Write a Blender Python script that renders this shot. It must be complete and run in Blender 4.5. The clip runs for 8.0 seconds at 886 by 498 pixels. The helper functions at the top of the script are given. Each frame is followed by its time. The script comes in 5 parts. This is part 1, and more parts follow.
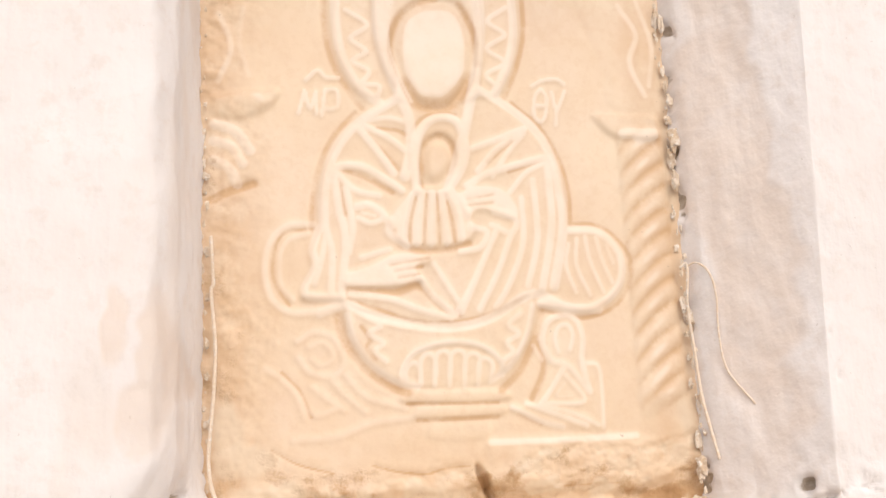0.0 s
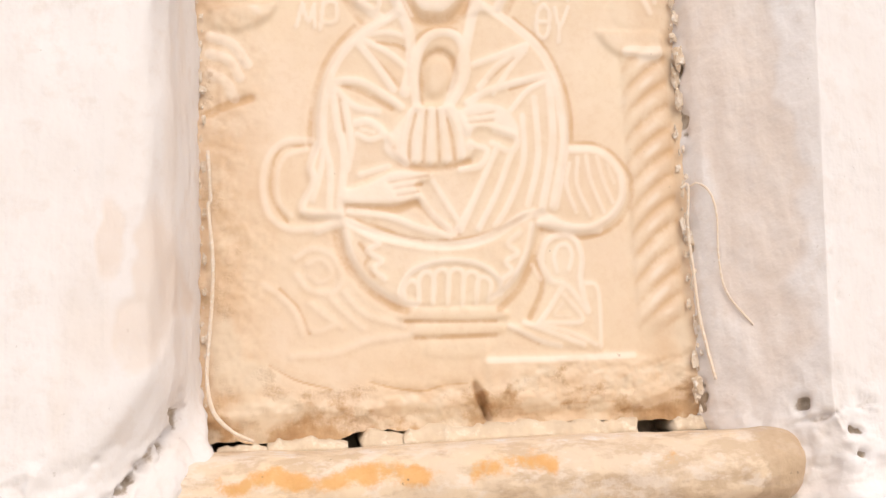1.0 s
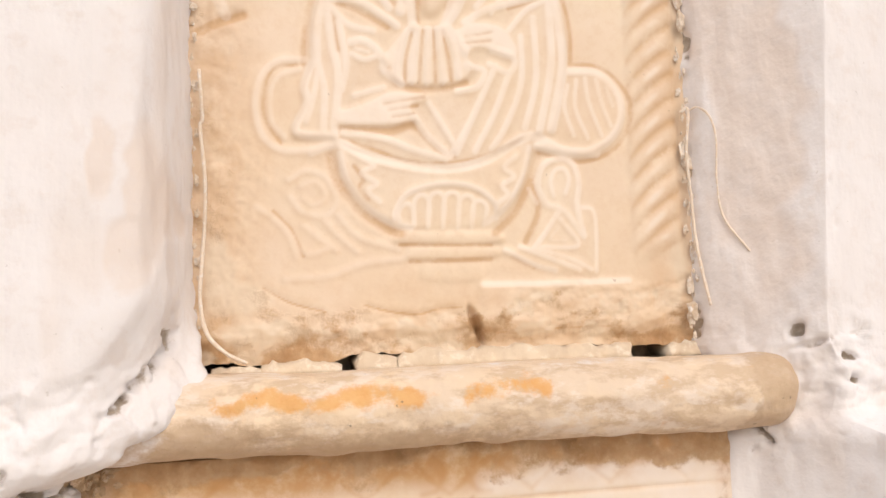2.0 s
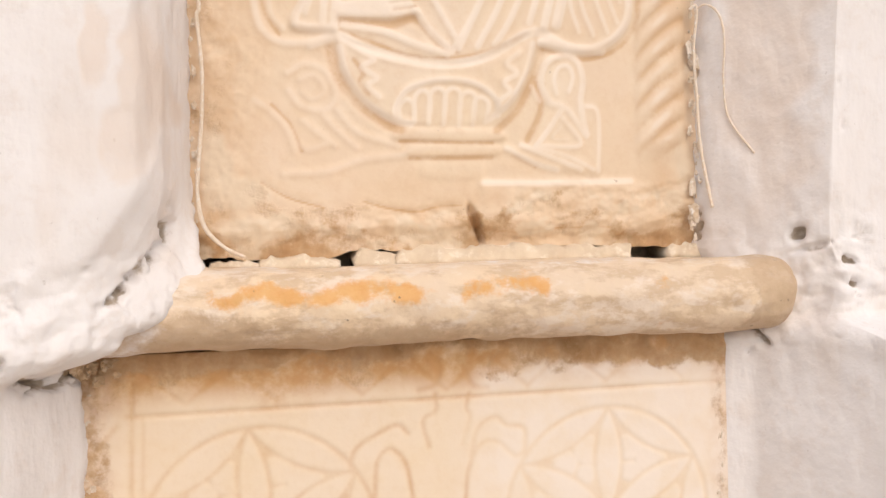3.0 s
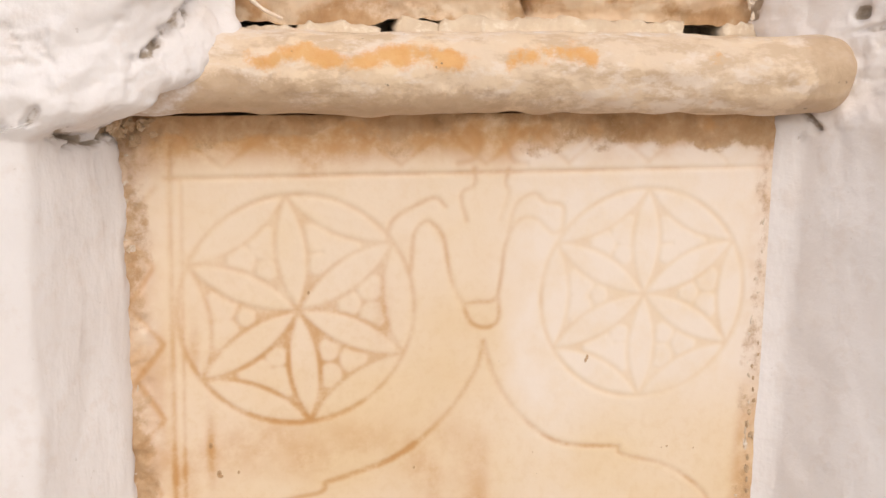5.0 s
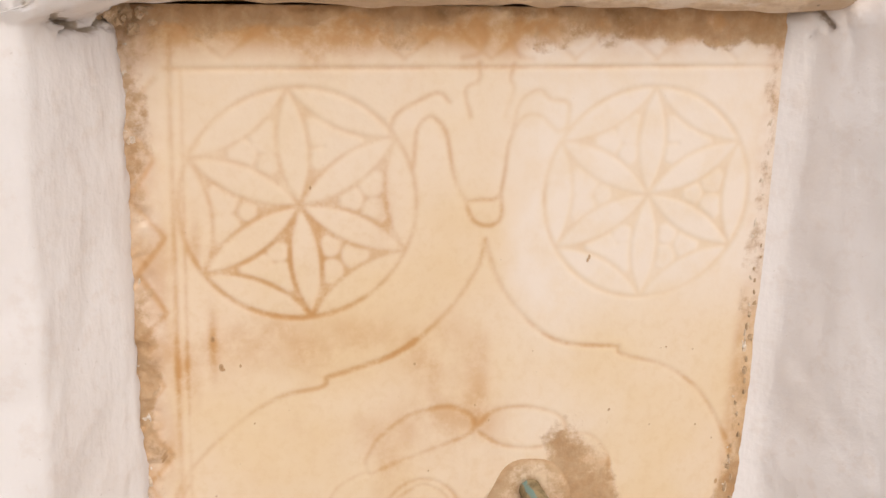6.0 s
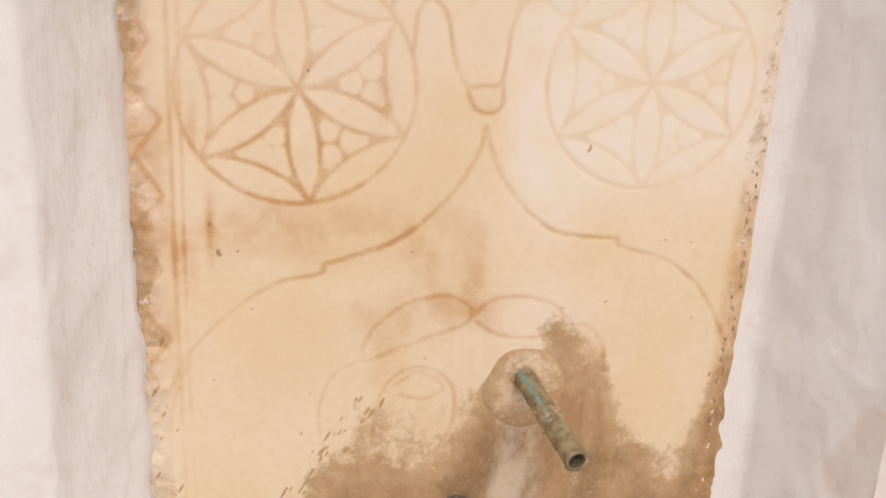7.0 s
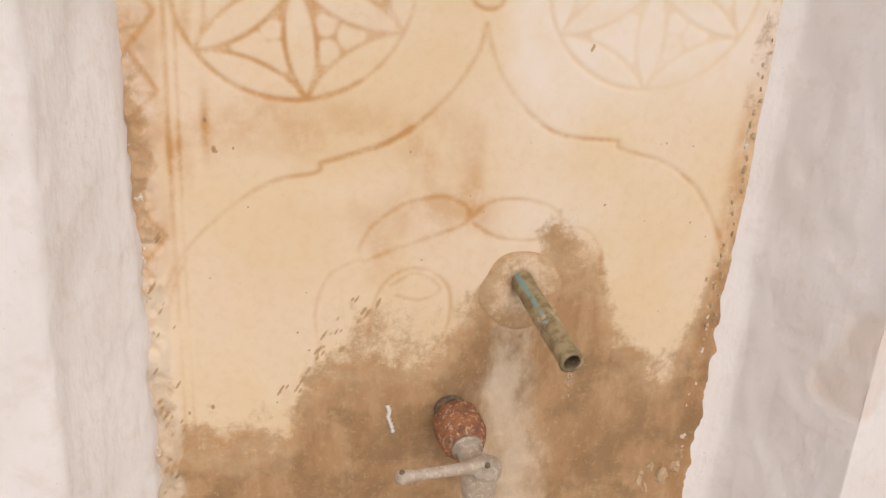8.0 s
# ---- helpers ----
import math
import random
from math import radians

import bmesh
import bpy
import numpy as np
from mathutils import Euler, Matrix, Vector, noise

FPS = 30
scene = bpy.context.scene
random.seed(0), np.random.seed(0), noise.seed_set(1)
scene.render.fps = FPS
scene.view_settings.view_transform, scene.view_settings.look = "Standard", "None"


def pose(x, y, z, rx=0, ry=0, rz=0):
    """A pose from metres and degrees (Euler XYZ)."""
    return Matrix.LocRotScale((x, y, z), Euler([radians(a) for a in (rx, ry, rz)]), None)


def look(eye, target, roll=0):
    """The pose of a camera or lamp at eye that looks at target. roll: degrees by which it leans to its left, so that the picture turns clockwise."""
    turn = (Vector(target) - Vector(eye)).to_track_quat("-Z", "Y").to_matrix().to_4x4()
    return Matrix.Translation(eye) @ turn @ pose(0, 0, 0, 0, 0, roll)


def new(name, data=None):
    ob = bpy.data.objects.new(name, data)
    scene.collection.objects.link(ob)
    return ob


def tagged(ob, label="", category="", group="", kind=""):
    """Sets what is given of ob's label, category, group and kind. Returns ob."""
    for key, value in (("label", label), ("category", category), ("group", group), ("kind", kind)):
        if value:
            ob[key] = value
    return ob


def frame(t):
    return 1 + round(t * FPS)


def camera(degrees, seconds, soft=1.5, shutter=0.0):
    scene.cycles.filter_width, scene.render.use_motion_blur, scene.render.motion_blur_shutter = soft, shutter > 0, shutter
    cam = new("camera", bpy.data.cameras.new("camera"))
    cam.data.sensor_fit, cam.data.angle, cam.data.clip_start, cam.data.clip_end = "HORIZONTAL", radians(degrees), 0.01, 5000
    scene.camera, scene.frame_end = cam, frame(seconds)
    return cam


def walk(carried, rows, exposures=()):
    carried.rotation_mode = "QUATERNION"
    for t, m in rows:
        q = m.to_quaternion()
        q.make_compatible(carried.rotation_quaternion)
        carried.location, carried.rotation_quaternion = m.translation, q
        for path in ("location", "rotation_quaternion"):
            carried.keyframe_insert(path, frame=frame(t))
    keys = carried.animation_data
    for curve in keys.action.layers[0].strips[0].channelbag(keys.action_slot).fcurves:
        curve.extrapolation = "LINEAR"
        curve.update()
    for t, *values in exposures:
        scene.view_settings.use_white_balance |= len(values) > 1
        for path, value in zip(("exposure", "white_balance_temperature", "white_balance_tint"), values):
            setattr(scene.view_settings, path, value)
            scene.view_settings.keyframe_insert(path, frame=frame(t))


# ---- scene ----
cam = camera(46.9, 8.0)
PATH = [
    (0, (-0.193, -0.873, 1.208), (0.242, 1.027, 1.657), -3.4),
    (0.5, (-0.192, -0.869, 1.204), (0.243, 1.047, 1.58), -3.1),
    (1, (-0.192, -0.865, 1.203), (0.244, 1.063, 1.508), -2.8),
    (2.3, (-0.19, -0.853, 1.197), (0.257, 1.093, 1.315), -2.2),
    (2.5, (-0.189, -0.852, 1.195), (0.257, 1.096, 1.278), -2.0),
    (3, (-0.186, -0.849, 1.191), (0.247, 1.104, 1.176), -1.5),
    (3.5, (-0.186, -0.845, 1.183), (0.239, 1.106, 1.075), -1.1),
    (4, (-0.185, -0.841, 1.177), (0.226, 1.105, 0.968), -0.6),
    (4.5, (-0.187, -0.836, 1.169), (0.207, 1.102, 0.872), -0.2),
    (4.7, (-0.19, -0.833, 1.162), (0.184, 1.104, 0.834), -0.1),
    (5.8, (-0.189, -0.832, 1.136), (0.161, 1.076, 0.65), 0.5),
    (6, (-0.191, -0.83, 1.134), (0.163, 1.067, 0.608), 0.8),
    (6.5, (-0.189, -0.825, 1.129), (0.162, 1.041, 0.501), 1.2),
    (7, (-0.192, -0.826, 1.117), (0.162, 1.013, 0.416), 1.8),
    (7.5, (-0.191, -0.823, 1.113), (0.161, 0.982, 0.326), 2.2),
    (8, (-0.191, -0.822, 1.106), (0.161, 0.948, 0.244), 2.7),
]
walk(cam, [(t, look(eye, target, roll)) for t, eye, target, roll in PATH],
     [(0, 0.10), (2.5, -0.02), (4.5, -0.11), (6.5, -0.20), (8, -0.27)])

# ---- light ----
SUN_EL, SUN_AZ = 40.0, 7.0          # degrees: height, and turn from straight in front of the wall towards the right
world = bpy.data.worlds.new("world")
scene.world = world
world.use_nodes = True
wn = world.node_tree.nodes
sky = wn.new("ShaderNodeTexSky")
sky.sky_type, sky.sun_disc = "NISHITA", False
sky.sun_elevation, sky.sun_rotation = radians(SUN_EL), radians(180 - SUN_AZ)
sky.air_density, sky.dust_density = 1.0, 4.0
wn["Background"].inputs["Strength"].default_value = 0.12
world.node_tree.links.new(sky.outputs["Color"], wn["Background"].inputs["Color"])
sun = new("sun", bpy.data.lights.new("sun", "SUN"))
sun.data.energy, sun.data.angle, sun.data.color = 1.28, radians(110), (1.0, 0.94, 0.885)
ce = math.cos(radians(SUN_EL))
sun.matrix_world = look((ce * math.sin(radians(SUN_AZ)), -ce * math.cos(radians(SUN_AZ)), math.sin(radians(SUN_EL))), (0, 0, 0))


# ---- noise on arrays ----
def vnoise(x, y, size, seed):
    """Smooth value noise, -1 to 1, for arrays x and y in metres."""
    u, v = np.asarray(x) / size, np.asarray(y) / size
    iu, iv = np.floor(u), np.floor(v)
    fu, fv = u - iu, v - iv
    fu, fv = fu * fu * (3 - 2 * fu), fv * fv * (3 - 2 * fv)

    def cell(a, b):
        s = np.sin(a * 127.1 + b * 311.7 + seed * 74.7) * 43758.5453
        return 2 * (s - np.floor(s)) - 1
    top = cell(iu, iv) * (1 - fu) + cell(iu + 1, iv) * fu
    low = cell(iu, iv + 1) * (1 - fu) + cell(iu + 1, iv + 1) * fu
    return top * (1 - fv) + low * fv


def fbm(x, y, size, seed, octaves=3):
    total = 0
    for k in range(octaves):
        total = total + vnoise(x, y, size / 2 ** k, seed + 11 * k) / 2 ** k
    return total


def step(a, b, x):
    f = np.clip((np.asarray(x, float) - a) / (b - a), 0, 1)
    return f * f * (3 - 2 * f)


# ---- materials ----
class Nodes:
    """A short way to write a node material."""

    def __init__(self, name):
        self.mat = bpy.data.materials.new(name)
        self.mat.use_nodes = True
        self.tree = self.mat.node_tree
        self.bsdf = self.tree.nodes["Principled BSDF"]
        self.where = self.add("ShaderNodeTexCoord").outputs["Object"]

    def add(self, kind):
        return self.tree.nodes.new(kind)

    def put(self, socket, value):
        if hasattr(value, "links"):
            self.tree.links.new(value, socket)
        else:
            socket.default_value = value

    def noise(self, scale, detail=4.0, rough=0.55, stretch=None):
        node = self.add("ShaderNodeTexNoise")
        where = self.where
        if stretch:
            mapping = self.add("ShaderNodeMapping")
            self.put(mapping.inputs["Vector"], self.where)
            mapping.inputs["Scale"].default_value = stretch
            where = mapping.outputs["Vector"]
        self.put(node.inputs["Vector"], where)
        node.inputs["Scale"].default_value, node.inputs["Detail"].default_value, node.inputs["Roughness"].default_value = scale, detail, rough
        return node.outputs["Fac"]

    def attr(self, name):
        node = self.add("ShaderNodeAttribute")
        node.attribute_name = name
        return node.outputs["Fac"]

    def sums(self, op, a, b=0.0):
        node = self.add("ShaderNodeMath")
        node.operation = op
        self.put(node.inputs[0], a)
        self.put(node.inputs[1], b)
        return node.outputs[0]

    def ramp(self, value, low, high, out_low=0.0, out_high=1.0):
        node = self.add("ShaderNodeMapRange")
        node.interpolation_type = "SMOOTHSTEP"
        self.put(node.inputs["Value"], value)
        for key, v in (("From Min", low), ("From Max", high), ("To Min", out_low), ("To Max", out_high)):
            node.inputs[key].default_value = v
        return node.outputs["Result"]

    def mix(self, fac, a, b):
        node = self.add("ShaderNodeMix")
        node.data_type = "RGBA"
        self.put(node.inputs[0], fac)
        self.put(node.inputs[6], (*a, 1) if isinstance(a, tuple) else a)
        self.put(node.inputs[7], (*b, 1) if isinstance(b, tuple) else b)
        return node.outputs[2]

    def finish(self, colour, rough, height=None, depth=0.001, strength=0.5, metallic=0.0):
        self.put(self.bsdf.inputs["Base Color"], (*colour, 1) if isinstance(colour, tuple) else colour)
        self.put(self.bsdf.inputs["Roughness"], rough)
        self.put(self.bsdf.inputs["Metallic"], metallic)
        if height is not None:
            bump = self.add("ShaderNodeBump")
            bump.inputs["Strength"].default_value, bump.inputs["Distance"].default_value = strength, depth
            self.put(bump.inputs["Height"], height)
            self.put(self.bsdf.inputs["Normal"], bump.outputs["Normal"])
        return self.mat


def plaster_material():
    n = Nodes("whitewashed_plaster")
    col = n.mix(n.ramp(n.noise(7, 5), 0.35, 0.7), (0.815, 0.787, 0.784), (0.775, 0.732, 0.715))
    col = n.mix(n.ramp(n.noise(4.5, 3, stretch=(1.6, 1, 0.55)), 0.6, 0.68, 0, 0.4), col, (0.74, 0.64, 0.565))
    col = n.mix(n.ramp(n.noise(160, 2), 0.73, 0.78, 0, 0.35), col, (0.45, 0.40, 0.36))
    col = n.mix(n.sums("MULTIPLY", n.attr("patch"), n.ramp(n.noise(30, 4), 0.25, 0.6, 0.5, 1)), col, (0.72, 0.59, 0.49))
    col = n.mix(n.ramp(n.noise(48, 5, 0.65), 0.5, 0.68, 0, 0.45), col, (0.725, 0.655, 0.615))
    dirt = n.ramp(n.sums("ADD", n.attr("dirt"), n.sums("MULTIPLY", n.sums("SUBTRACT", n.noise(110, 4), 0.5), 1.2)), 0.4, 0.75)
    col = n.mix(dirt, col, n.mix(n.noise(230, 3), (0.26, 0.20, 0.14), (0.58, 0.50, 0.42)))
    brush = n.noise(30, 3, 0.5, stretch=(1.6, 1.6, 0.5))
    height = n.sums("ADD", n.sums("MULTIPLY", n.noise(24, 5), 0.7), n.sums("ADD", n.sums("MULTIPLY", brush, 0.6), n.sums("MULTIPLY", n.noise(110, 4), 0.10)))
    return n.finish(col, 0.88, height, 0.008, 0.55)


def marble_material(name, pale, honey, brown):
    n = Nodes(name)
    col = n.mix(n.ramp(n.noise(9, 5), 0.3, 0.72), pale, honey)
    col = n.mix(n.ramp(n.noise(46, 4, stretch=(1, 1, 0.5)), 0.5, 0.8, 0, 0.35), col, honey)
    col = n.mix(n.ramp(n.noise(5, 3), 0.42, 0.62, 0, 0.35), col, (pale[0], pale[1] + 0.01, pale[2] + 0.07))
    col = n.mix(n.ramp(n.noise(95, 5, 0.7), 0.45, 0.66, 0, 0.28), col, (honey[0] - 0.06, honey[1] - 0.08, honey[2] - 0.09))
    # iron is a brown tint and pale a cream one; each stone sets where
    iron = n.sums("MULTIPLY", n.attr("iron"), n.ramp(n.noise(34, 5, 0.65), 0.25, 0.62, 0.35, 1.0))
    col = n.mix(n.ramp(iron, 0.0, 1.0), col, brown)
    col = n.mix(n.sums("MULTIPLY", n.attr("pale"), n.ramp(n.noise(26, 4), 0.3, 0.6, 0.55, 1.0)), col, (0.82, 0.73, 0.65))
    grit = n.noise(130, 5, 0.7)
    edge = n.sums("ADD", n.attr("crust"), n.sums("ADD", n.sums("MULTIPLY", n.sums("SUBTRACT", n.noise(30, 6, 0.7), 0.5), 1.0), n.sums("MULTIPLY", n.sums("SUBTRACT", grit, 0.5), 0.45)))
    crust = n.ramp(edge, 0.36, 0.66)
    rust = n.mix(n.ramp(n.noise(22, 5, 0.6, stretch=(1.3, 1, 0.6)), 0.3, 0.7), (0.31, 0.162, 0.064), (0.43, 0.255, 0.122))
    rust = n.mix(n.ramp(n.noise(26, 6, 0.7, stretch=(1.4, 1, 0.35)), 0.47, 0.62, 0, 0.5), rust, (0.50, 0.33, 0.185))
    rust = n.mix(n.ramp(n.noise(15, 6, 0.65), 0.46, 0.60, 0, 0.75), rust, (0.225, 0.125, 0.050))
    rust = n.mix(n.ramp(grit, 0.54, 0.68, 0, 0.3), rust, (0.62, 0.46, 0.30))
    thin = n.ramp(n.sums("ADD", n.attr("crust"), n.sums("MULTIPLY", n.sums("SUBTRACT", n.noise(20, 5, 0.65), 0.5), 0.8)), 0.62, 1.02, 0.62, 0.0)
    rust = n.mix(thin, rust, n.mix(n.ramp(n.noise(50, 5, 0.7), 0.38, 0.62), (0.53, 0.33, 0.17), (0.61, 0.435, 0.27)))
    col = n.mix(n.sums("MULTIPLY", crust, 0.92), col, rust)
    lime = n.ramp(n.sums("ADD", n.attr("lime"), n.sums("MULTIPLY", n.sums("SUBTRACT", n.noise(45, 5, 0.65, stretch=(1, 1, 0.5)), 0.5), 1.2)), 0.25, 0.86)
    col = n.mix(n.sums("MULTIPLY", lime, 0.7), col, n.mix(n.noise(60, 3), (0.75, 0.64, 0.50), (0.66, 0.55, 0.42)))
    col = n.mix(n.ramp(n.noise(170, 3, 0.5), 0.74, 0.78, 0, 0.45), col, (0.30, 0.20, 0.12))
    height = n.sums("ADD", n.sums("MULTIPLY", n.noise(60, 4), 0.4), n.sums("MULTIPLY", n.sums("MULTIPLY", grit, crust), 2.0))
    return n.finish(col, n.ramp(crust, 0, 1, 0.48, 0.85), height, 0.0025, 0.35)


def shelf_material():
    n = Nodes("worn_shelf_stone")
    col = n.mix(n.ramp(n.noise(16, 5), 0.3, 0.7), (0.77, 0.61, 0.43), (0.71, 0.57, 0.43))
    col = n.mix(n.ramp(n.noise(30, 6, 0.7, stretch=(0.7, 1, 1.6)), 0.46, 0.60, 0, 0.75), col, (0.56, 0.41, 0.27))
    col = n.mix(n.ramp(n.noise(44, 6, 0.68, stretch=(0.7, 1, 1.5)), 0.48, 0.60, 0, 0.65), col, (0.78, 0.68, 0.59))
    rust = n.ramp(n.sums("ADD", n.attr("iron"), n.sums("MULTIPLY", n.sums("SUBTRACT", n.noise(55, 6, 0.72), 0.5), 2.4)), 0.25, 1.0)
    col = n.mix(n.sums("MULTIPLY", rust, 0.85), col, n.mix(n.noise(90, 3), (0.66, 0.28, 0.055), (0.73, 0.44, 0.16)))
    # crust sets how brown the stone turns, broken up by noise
    browned = n.ramp(n.sums("ADD", n.attr("crust"), n.sums("MULTIPLY", n.sums("SUBTRACT", n.noise(42, 6, 0.72), 0.5), 1.8)), 0.35, 0.75)
    col = n.mix(n.sums("MULTIPLY", browned, 0.8), col, n.mix(n.noise(120, 4), (0.44, 0.30, 0.18), (0.60, 0.45, 0.31)))
    lime = n.ramp(n.sums("ADD", n.attr("lime"), n.sums("MULTIPLY", n.sums("SUBTRACT", n.noise(40, 5, 0.6), 0.5), 1.0)), 0.45, 0.7)
    col = n.mix(lime, col, (0.80, 0.75, 0.73))
    col = n.mix(n.ramp(n.noise(110, 3, 0.4), 0.74, 0.77, 0, 0.7), col, (0.16, 0.12, 0.09))
    height = n.sums("ADD", n.noise(40, 5, 0.6), n.sums("MULTIPLY", n.noise(170, 4), 0.4))
    return n.finish(col, 0.72, height, 0.0036, 0.6)


def rough_material(name, a, b, c, scale=60.0, rough=0.85, depth=0.002, metallic=0.0):
    n = Nodes(name)
    col = n.mix(n.ramp(n.noise(scale, 5, 0.65), 0.32, 0.68), a, b)
    col = n.mix(n.ramp(n.noise(scale * 2.3, 4, 0.65), 0.52, 0.66), col, c)
    return n.finish(col, rough, n.noise(scale * 1.6, 5, 0.7), depth, 0.6, metallic)


def pipe_material():
    n = Nodes("verdigris_copper")
    col = n.mix(n.ramp(n.noise(70, 5, 0.65), 0.35, 0.65), (0.22, 0.17, 0.085), (0.42, 0.33, 0.19))
    col = n.mix(n.ramp(n.sums("ADD", n.attr("green"), n.sums("MULTIPLY", n.sums("SUBTRACT", n.noise(90, 4), 0.5), 0.9)), 0.5, 0.75), col, (0.24, 0.37, 0.34))
    col = n.mix(n.ramp(n.sums("ADD", n.attr("lime"), n.sums("MULTIPLY", n.sums("SUBTRACT", n.noise(120, 5, 0.7), 0.5), 1.2)), 0.5, 0.8), col, (0.55, 0.46, 0.36))
    return n.finish(col, 0.6, n.noise(150, 5, 0.7), 0.002, 0.6, 0.25)


PLASTER = plaster_material()
RELIEF = marble_material("carved_honey_marble", (0.76, 0.637, 0.487), (0.722, 0.567, 0.41), (0.575, 0.375, 0.212))
PANEL = marble_material("engraved_cream_marble", (0.785, 0.645, 0.475), (0.752, 0.585, 0.372), (0.55, 0.30, 0.115))
SHELF = shelf_material()
MORTAR = rough_material("pale_mortar", (0.71, 0.60, 0.46), (0.62, 0.50, 0.37), (0.76, 0.67, 0.55), 32)
RUBBLE = rough_material("crumbling_mortar", (0.74, 0.66, 0.57), (0.56, 0.43, 0.30), (0.80, 0.75, 0.70), 70)
COLLAR = rough_material("stained_mortar", (0.54, 0.39, 0.25), (0.42, 0.29, 0.17), (0.62, 0.48, 0.34), 70)
CORD = rough_material("whitewashed_cord", (0.78, 0.68, 0.57), (0.72, 0.60, 0.47), (0.80, 0.74, 0.68), 120, 0.8, 0.001)
RUST = rough_material("rusted_iron", (0.36, 0.15, 0.065), (0.19, 0.085, 0.05), (0.54, 0.36, 0.23), 85, 0.85, 0.004)
LIMED = rough_material("limed_brass", (0.50, 0.42, 0.34), (0.40, 0.32, 0.24), (0.60, 0.53, 0.45), 90, 0.6, 0.0015, 0.15)
THREAD = rough_material("dull_pipe_thread", (0.20, 0.15, 0.09), (0.13, 0.10, 0.07), (0.32, 0.27, 0.2), 120, 0.7, 0.001, 0.3)
PIPE = pipe_material()
CHALK = rough_material("white_paint_mark", (0.84, 0.80, 0.76), (0.78, 0.72, 0.66), (0.84, 0.81, 0.78), 200, 0.8, 0.0005)
BOUNCE_GROUND = rough_material("pale_bounce_ground", (0.58, 0.51, 0.44), (0.50, 0.43, 0.36), (0.64, 0.57, 0.50), 6, 0.9, 0.004)
STONE = rough_material("wall_stone", (0.45, 0.38, 0.30), (0.34, 0.28, 0.21), (0.55, 0.47, 0.38), 30)
WATER = Nodes("water")
WATER.bsdf.inputs["Transmission Weight"].default_value, WATER.bsdf.inputs["IOR"].default_value = 1.0, 1.33
WATER = WATER.finish((0.95, 0.97, 0.98), 0.02)


# ---- mesh helpers ----
def mesh_object(name, verts, faces, material, parent=None, label="", attrs=None, smooth=True):
    me = bpy.data.meshes.new(name)
    me.from_pydata([tuple(v) for v in verts], [], faces)
    me.materials.append(material)
    for key, values in (attrs or {}).items():
        me.attributes.new(key, "FLOAT", "POINT").data.foreach_set("value", np.asarray(values, np.float32).ravel())
    me.polygons.foreach_set("use_smooth", [smooth] * len(me.polygons))
    me.update()
    ob = new(name, me)
    ob.parent = parent
    return tagged(ob, label)


def part(name, bm, material, parent=None, label="", smooth=True):
    """Links a bmesh as one mesh object under a thing or a part."""
    me = bpy.data.meshes.new(name)
    bmesh.ops.recalc_face_normals(bm, faces=bm.faces)
    bm.to_mesh(me)
    bm.free()
    me.materials.append(material)
    me.polygons.foreach_set("use_smooth", [smooth] * len(me.polygons))
    ob = new(name, me)
    ob.parent = parent
    return tagged(ob, label)


def grid_faces(rows, cols):
    a = np.arange(rows * cols).reshape(rows, cols)
    return np.stack([a[:-1, :-1], a[:-1, 1:], a[1:, 1:], a[1:, :-1]], -1).reshape(-1, 4).tolist()


def solid_sheet(name, X, Y, Z, back, material, attrs=None, parent=None, label=""):
    """A closed slab: a front sheet (rows upwards, columns to the right) with sides and a flat back at y = back."""
    rows, cols = X.shape
    verts = np.stack([X, Y, Z], -1).reshape(-1, 3)
    a = np.arange(rows * cols).reshape(rows, cols)
    faces = grid_faces(rows, cols)
    loop = np.concatenate([a[0, :], a[1:, -1], a[-1, -2::-1], a[-2:0:-1, 0]])
    edge, rim = verts[loop].copy(), verts[loop].copy()
    rim[:, 1] = back
    first, count = rows * cols, len(loop)
    for k in range(count):
        m = (k + 1) % count
        faces.append([first + m, first + k, first + count + k, first + count + m])
    faces.append([first + count + k for k in range(count)][::-1])
    full = {key: np.concatenate([np.asarray(v, float).ravel(), np.asarray(v, float).ravel()[loop], np.zeros(count)]) for key, v in (attrs or {}).items()}
    return mesh_object(name, np.concatenate([verts, edge, rim]), faces, material, parent, label, full)


def block(bm, x0, x1, y0, y1, z0, z1, bevel=0.0):
    made = bmesh.ops.create_cube(bm, size=1, matrix=Matrix.Translation(((x0 + x1) / 2, (y0 + y1) / 2, (z0 + z1) / 2)) @ Matrix.Diagonal((x1 - x0, y1 - y0, z1 - z0, 1)))
    if bevel:
        edges = list({e for v in made["verts"] for e in v.link_edges})
        bmesh.ops.bevel(bm, geom=edges, offset=bevel, segments=2, affect="EDGES")


def lathe(bm, start, way, profile, around=32, wobble=0.0, seed=0):
    """Turns (distance along, radius) pairs round an axis; the first and last rings are closed."""
    way = Vector(way).normalized()
    side = way.cross(Vector((0, 0, 1))).normalized()
    up = side.cross(way)
    rings = []
    for d, r in profile:
        ring = []
        for k in range(around):
            a = 2 * math.pi * k / around
            rr = r * (1 + wobble * noise.noise(Vector((math.cos(a) * 2, math.sin(a) * 2, d * 70 + seed))))
            ring.append(bm.verts.new(Vector(start) + way * d + (side * math.cos(a) + up * math.sin(a)) * rr))
        rings.append(ring)
    for p, q in zip(rings, rings[1:]):
        for k in range(around):
            bm.faces.new((p[k], p[(k + 1) % around], q[(k + 1) % around], q[k]))
    bm.faces.new(rings[0])
    bm.faces.new(rings[-1][::-1])


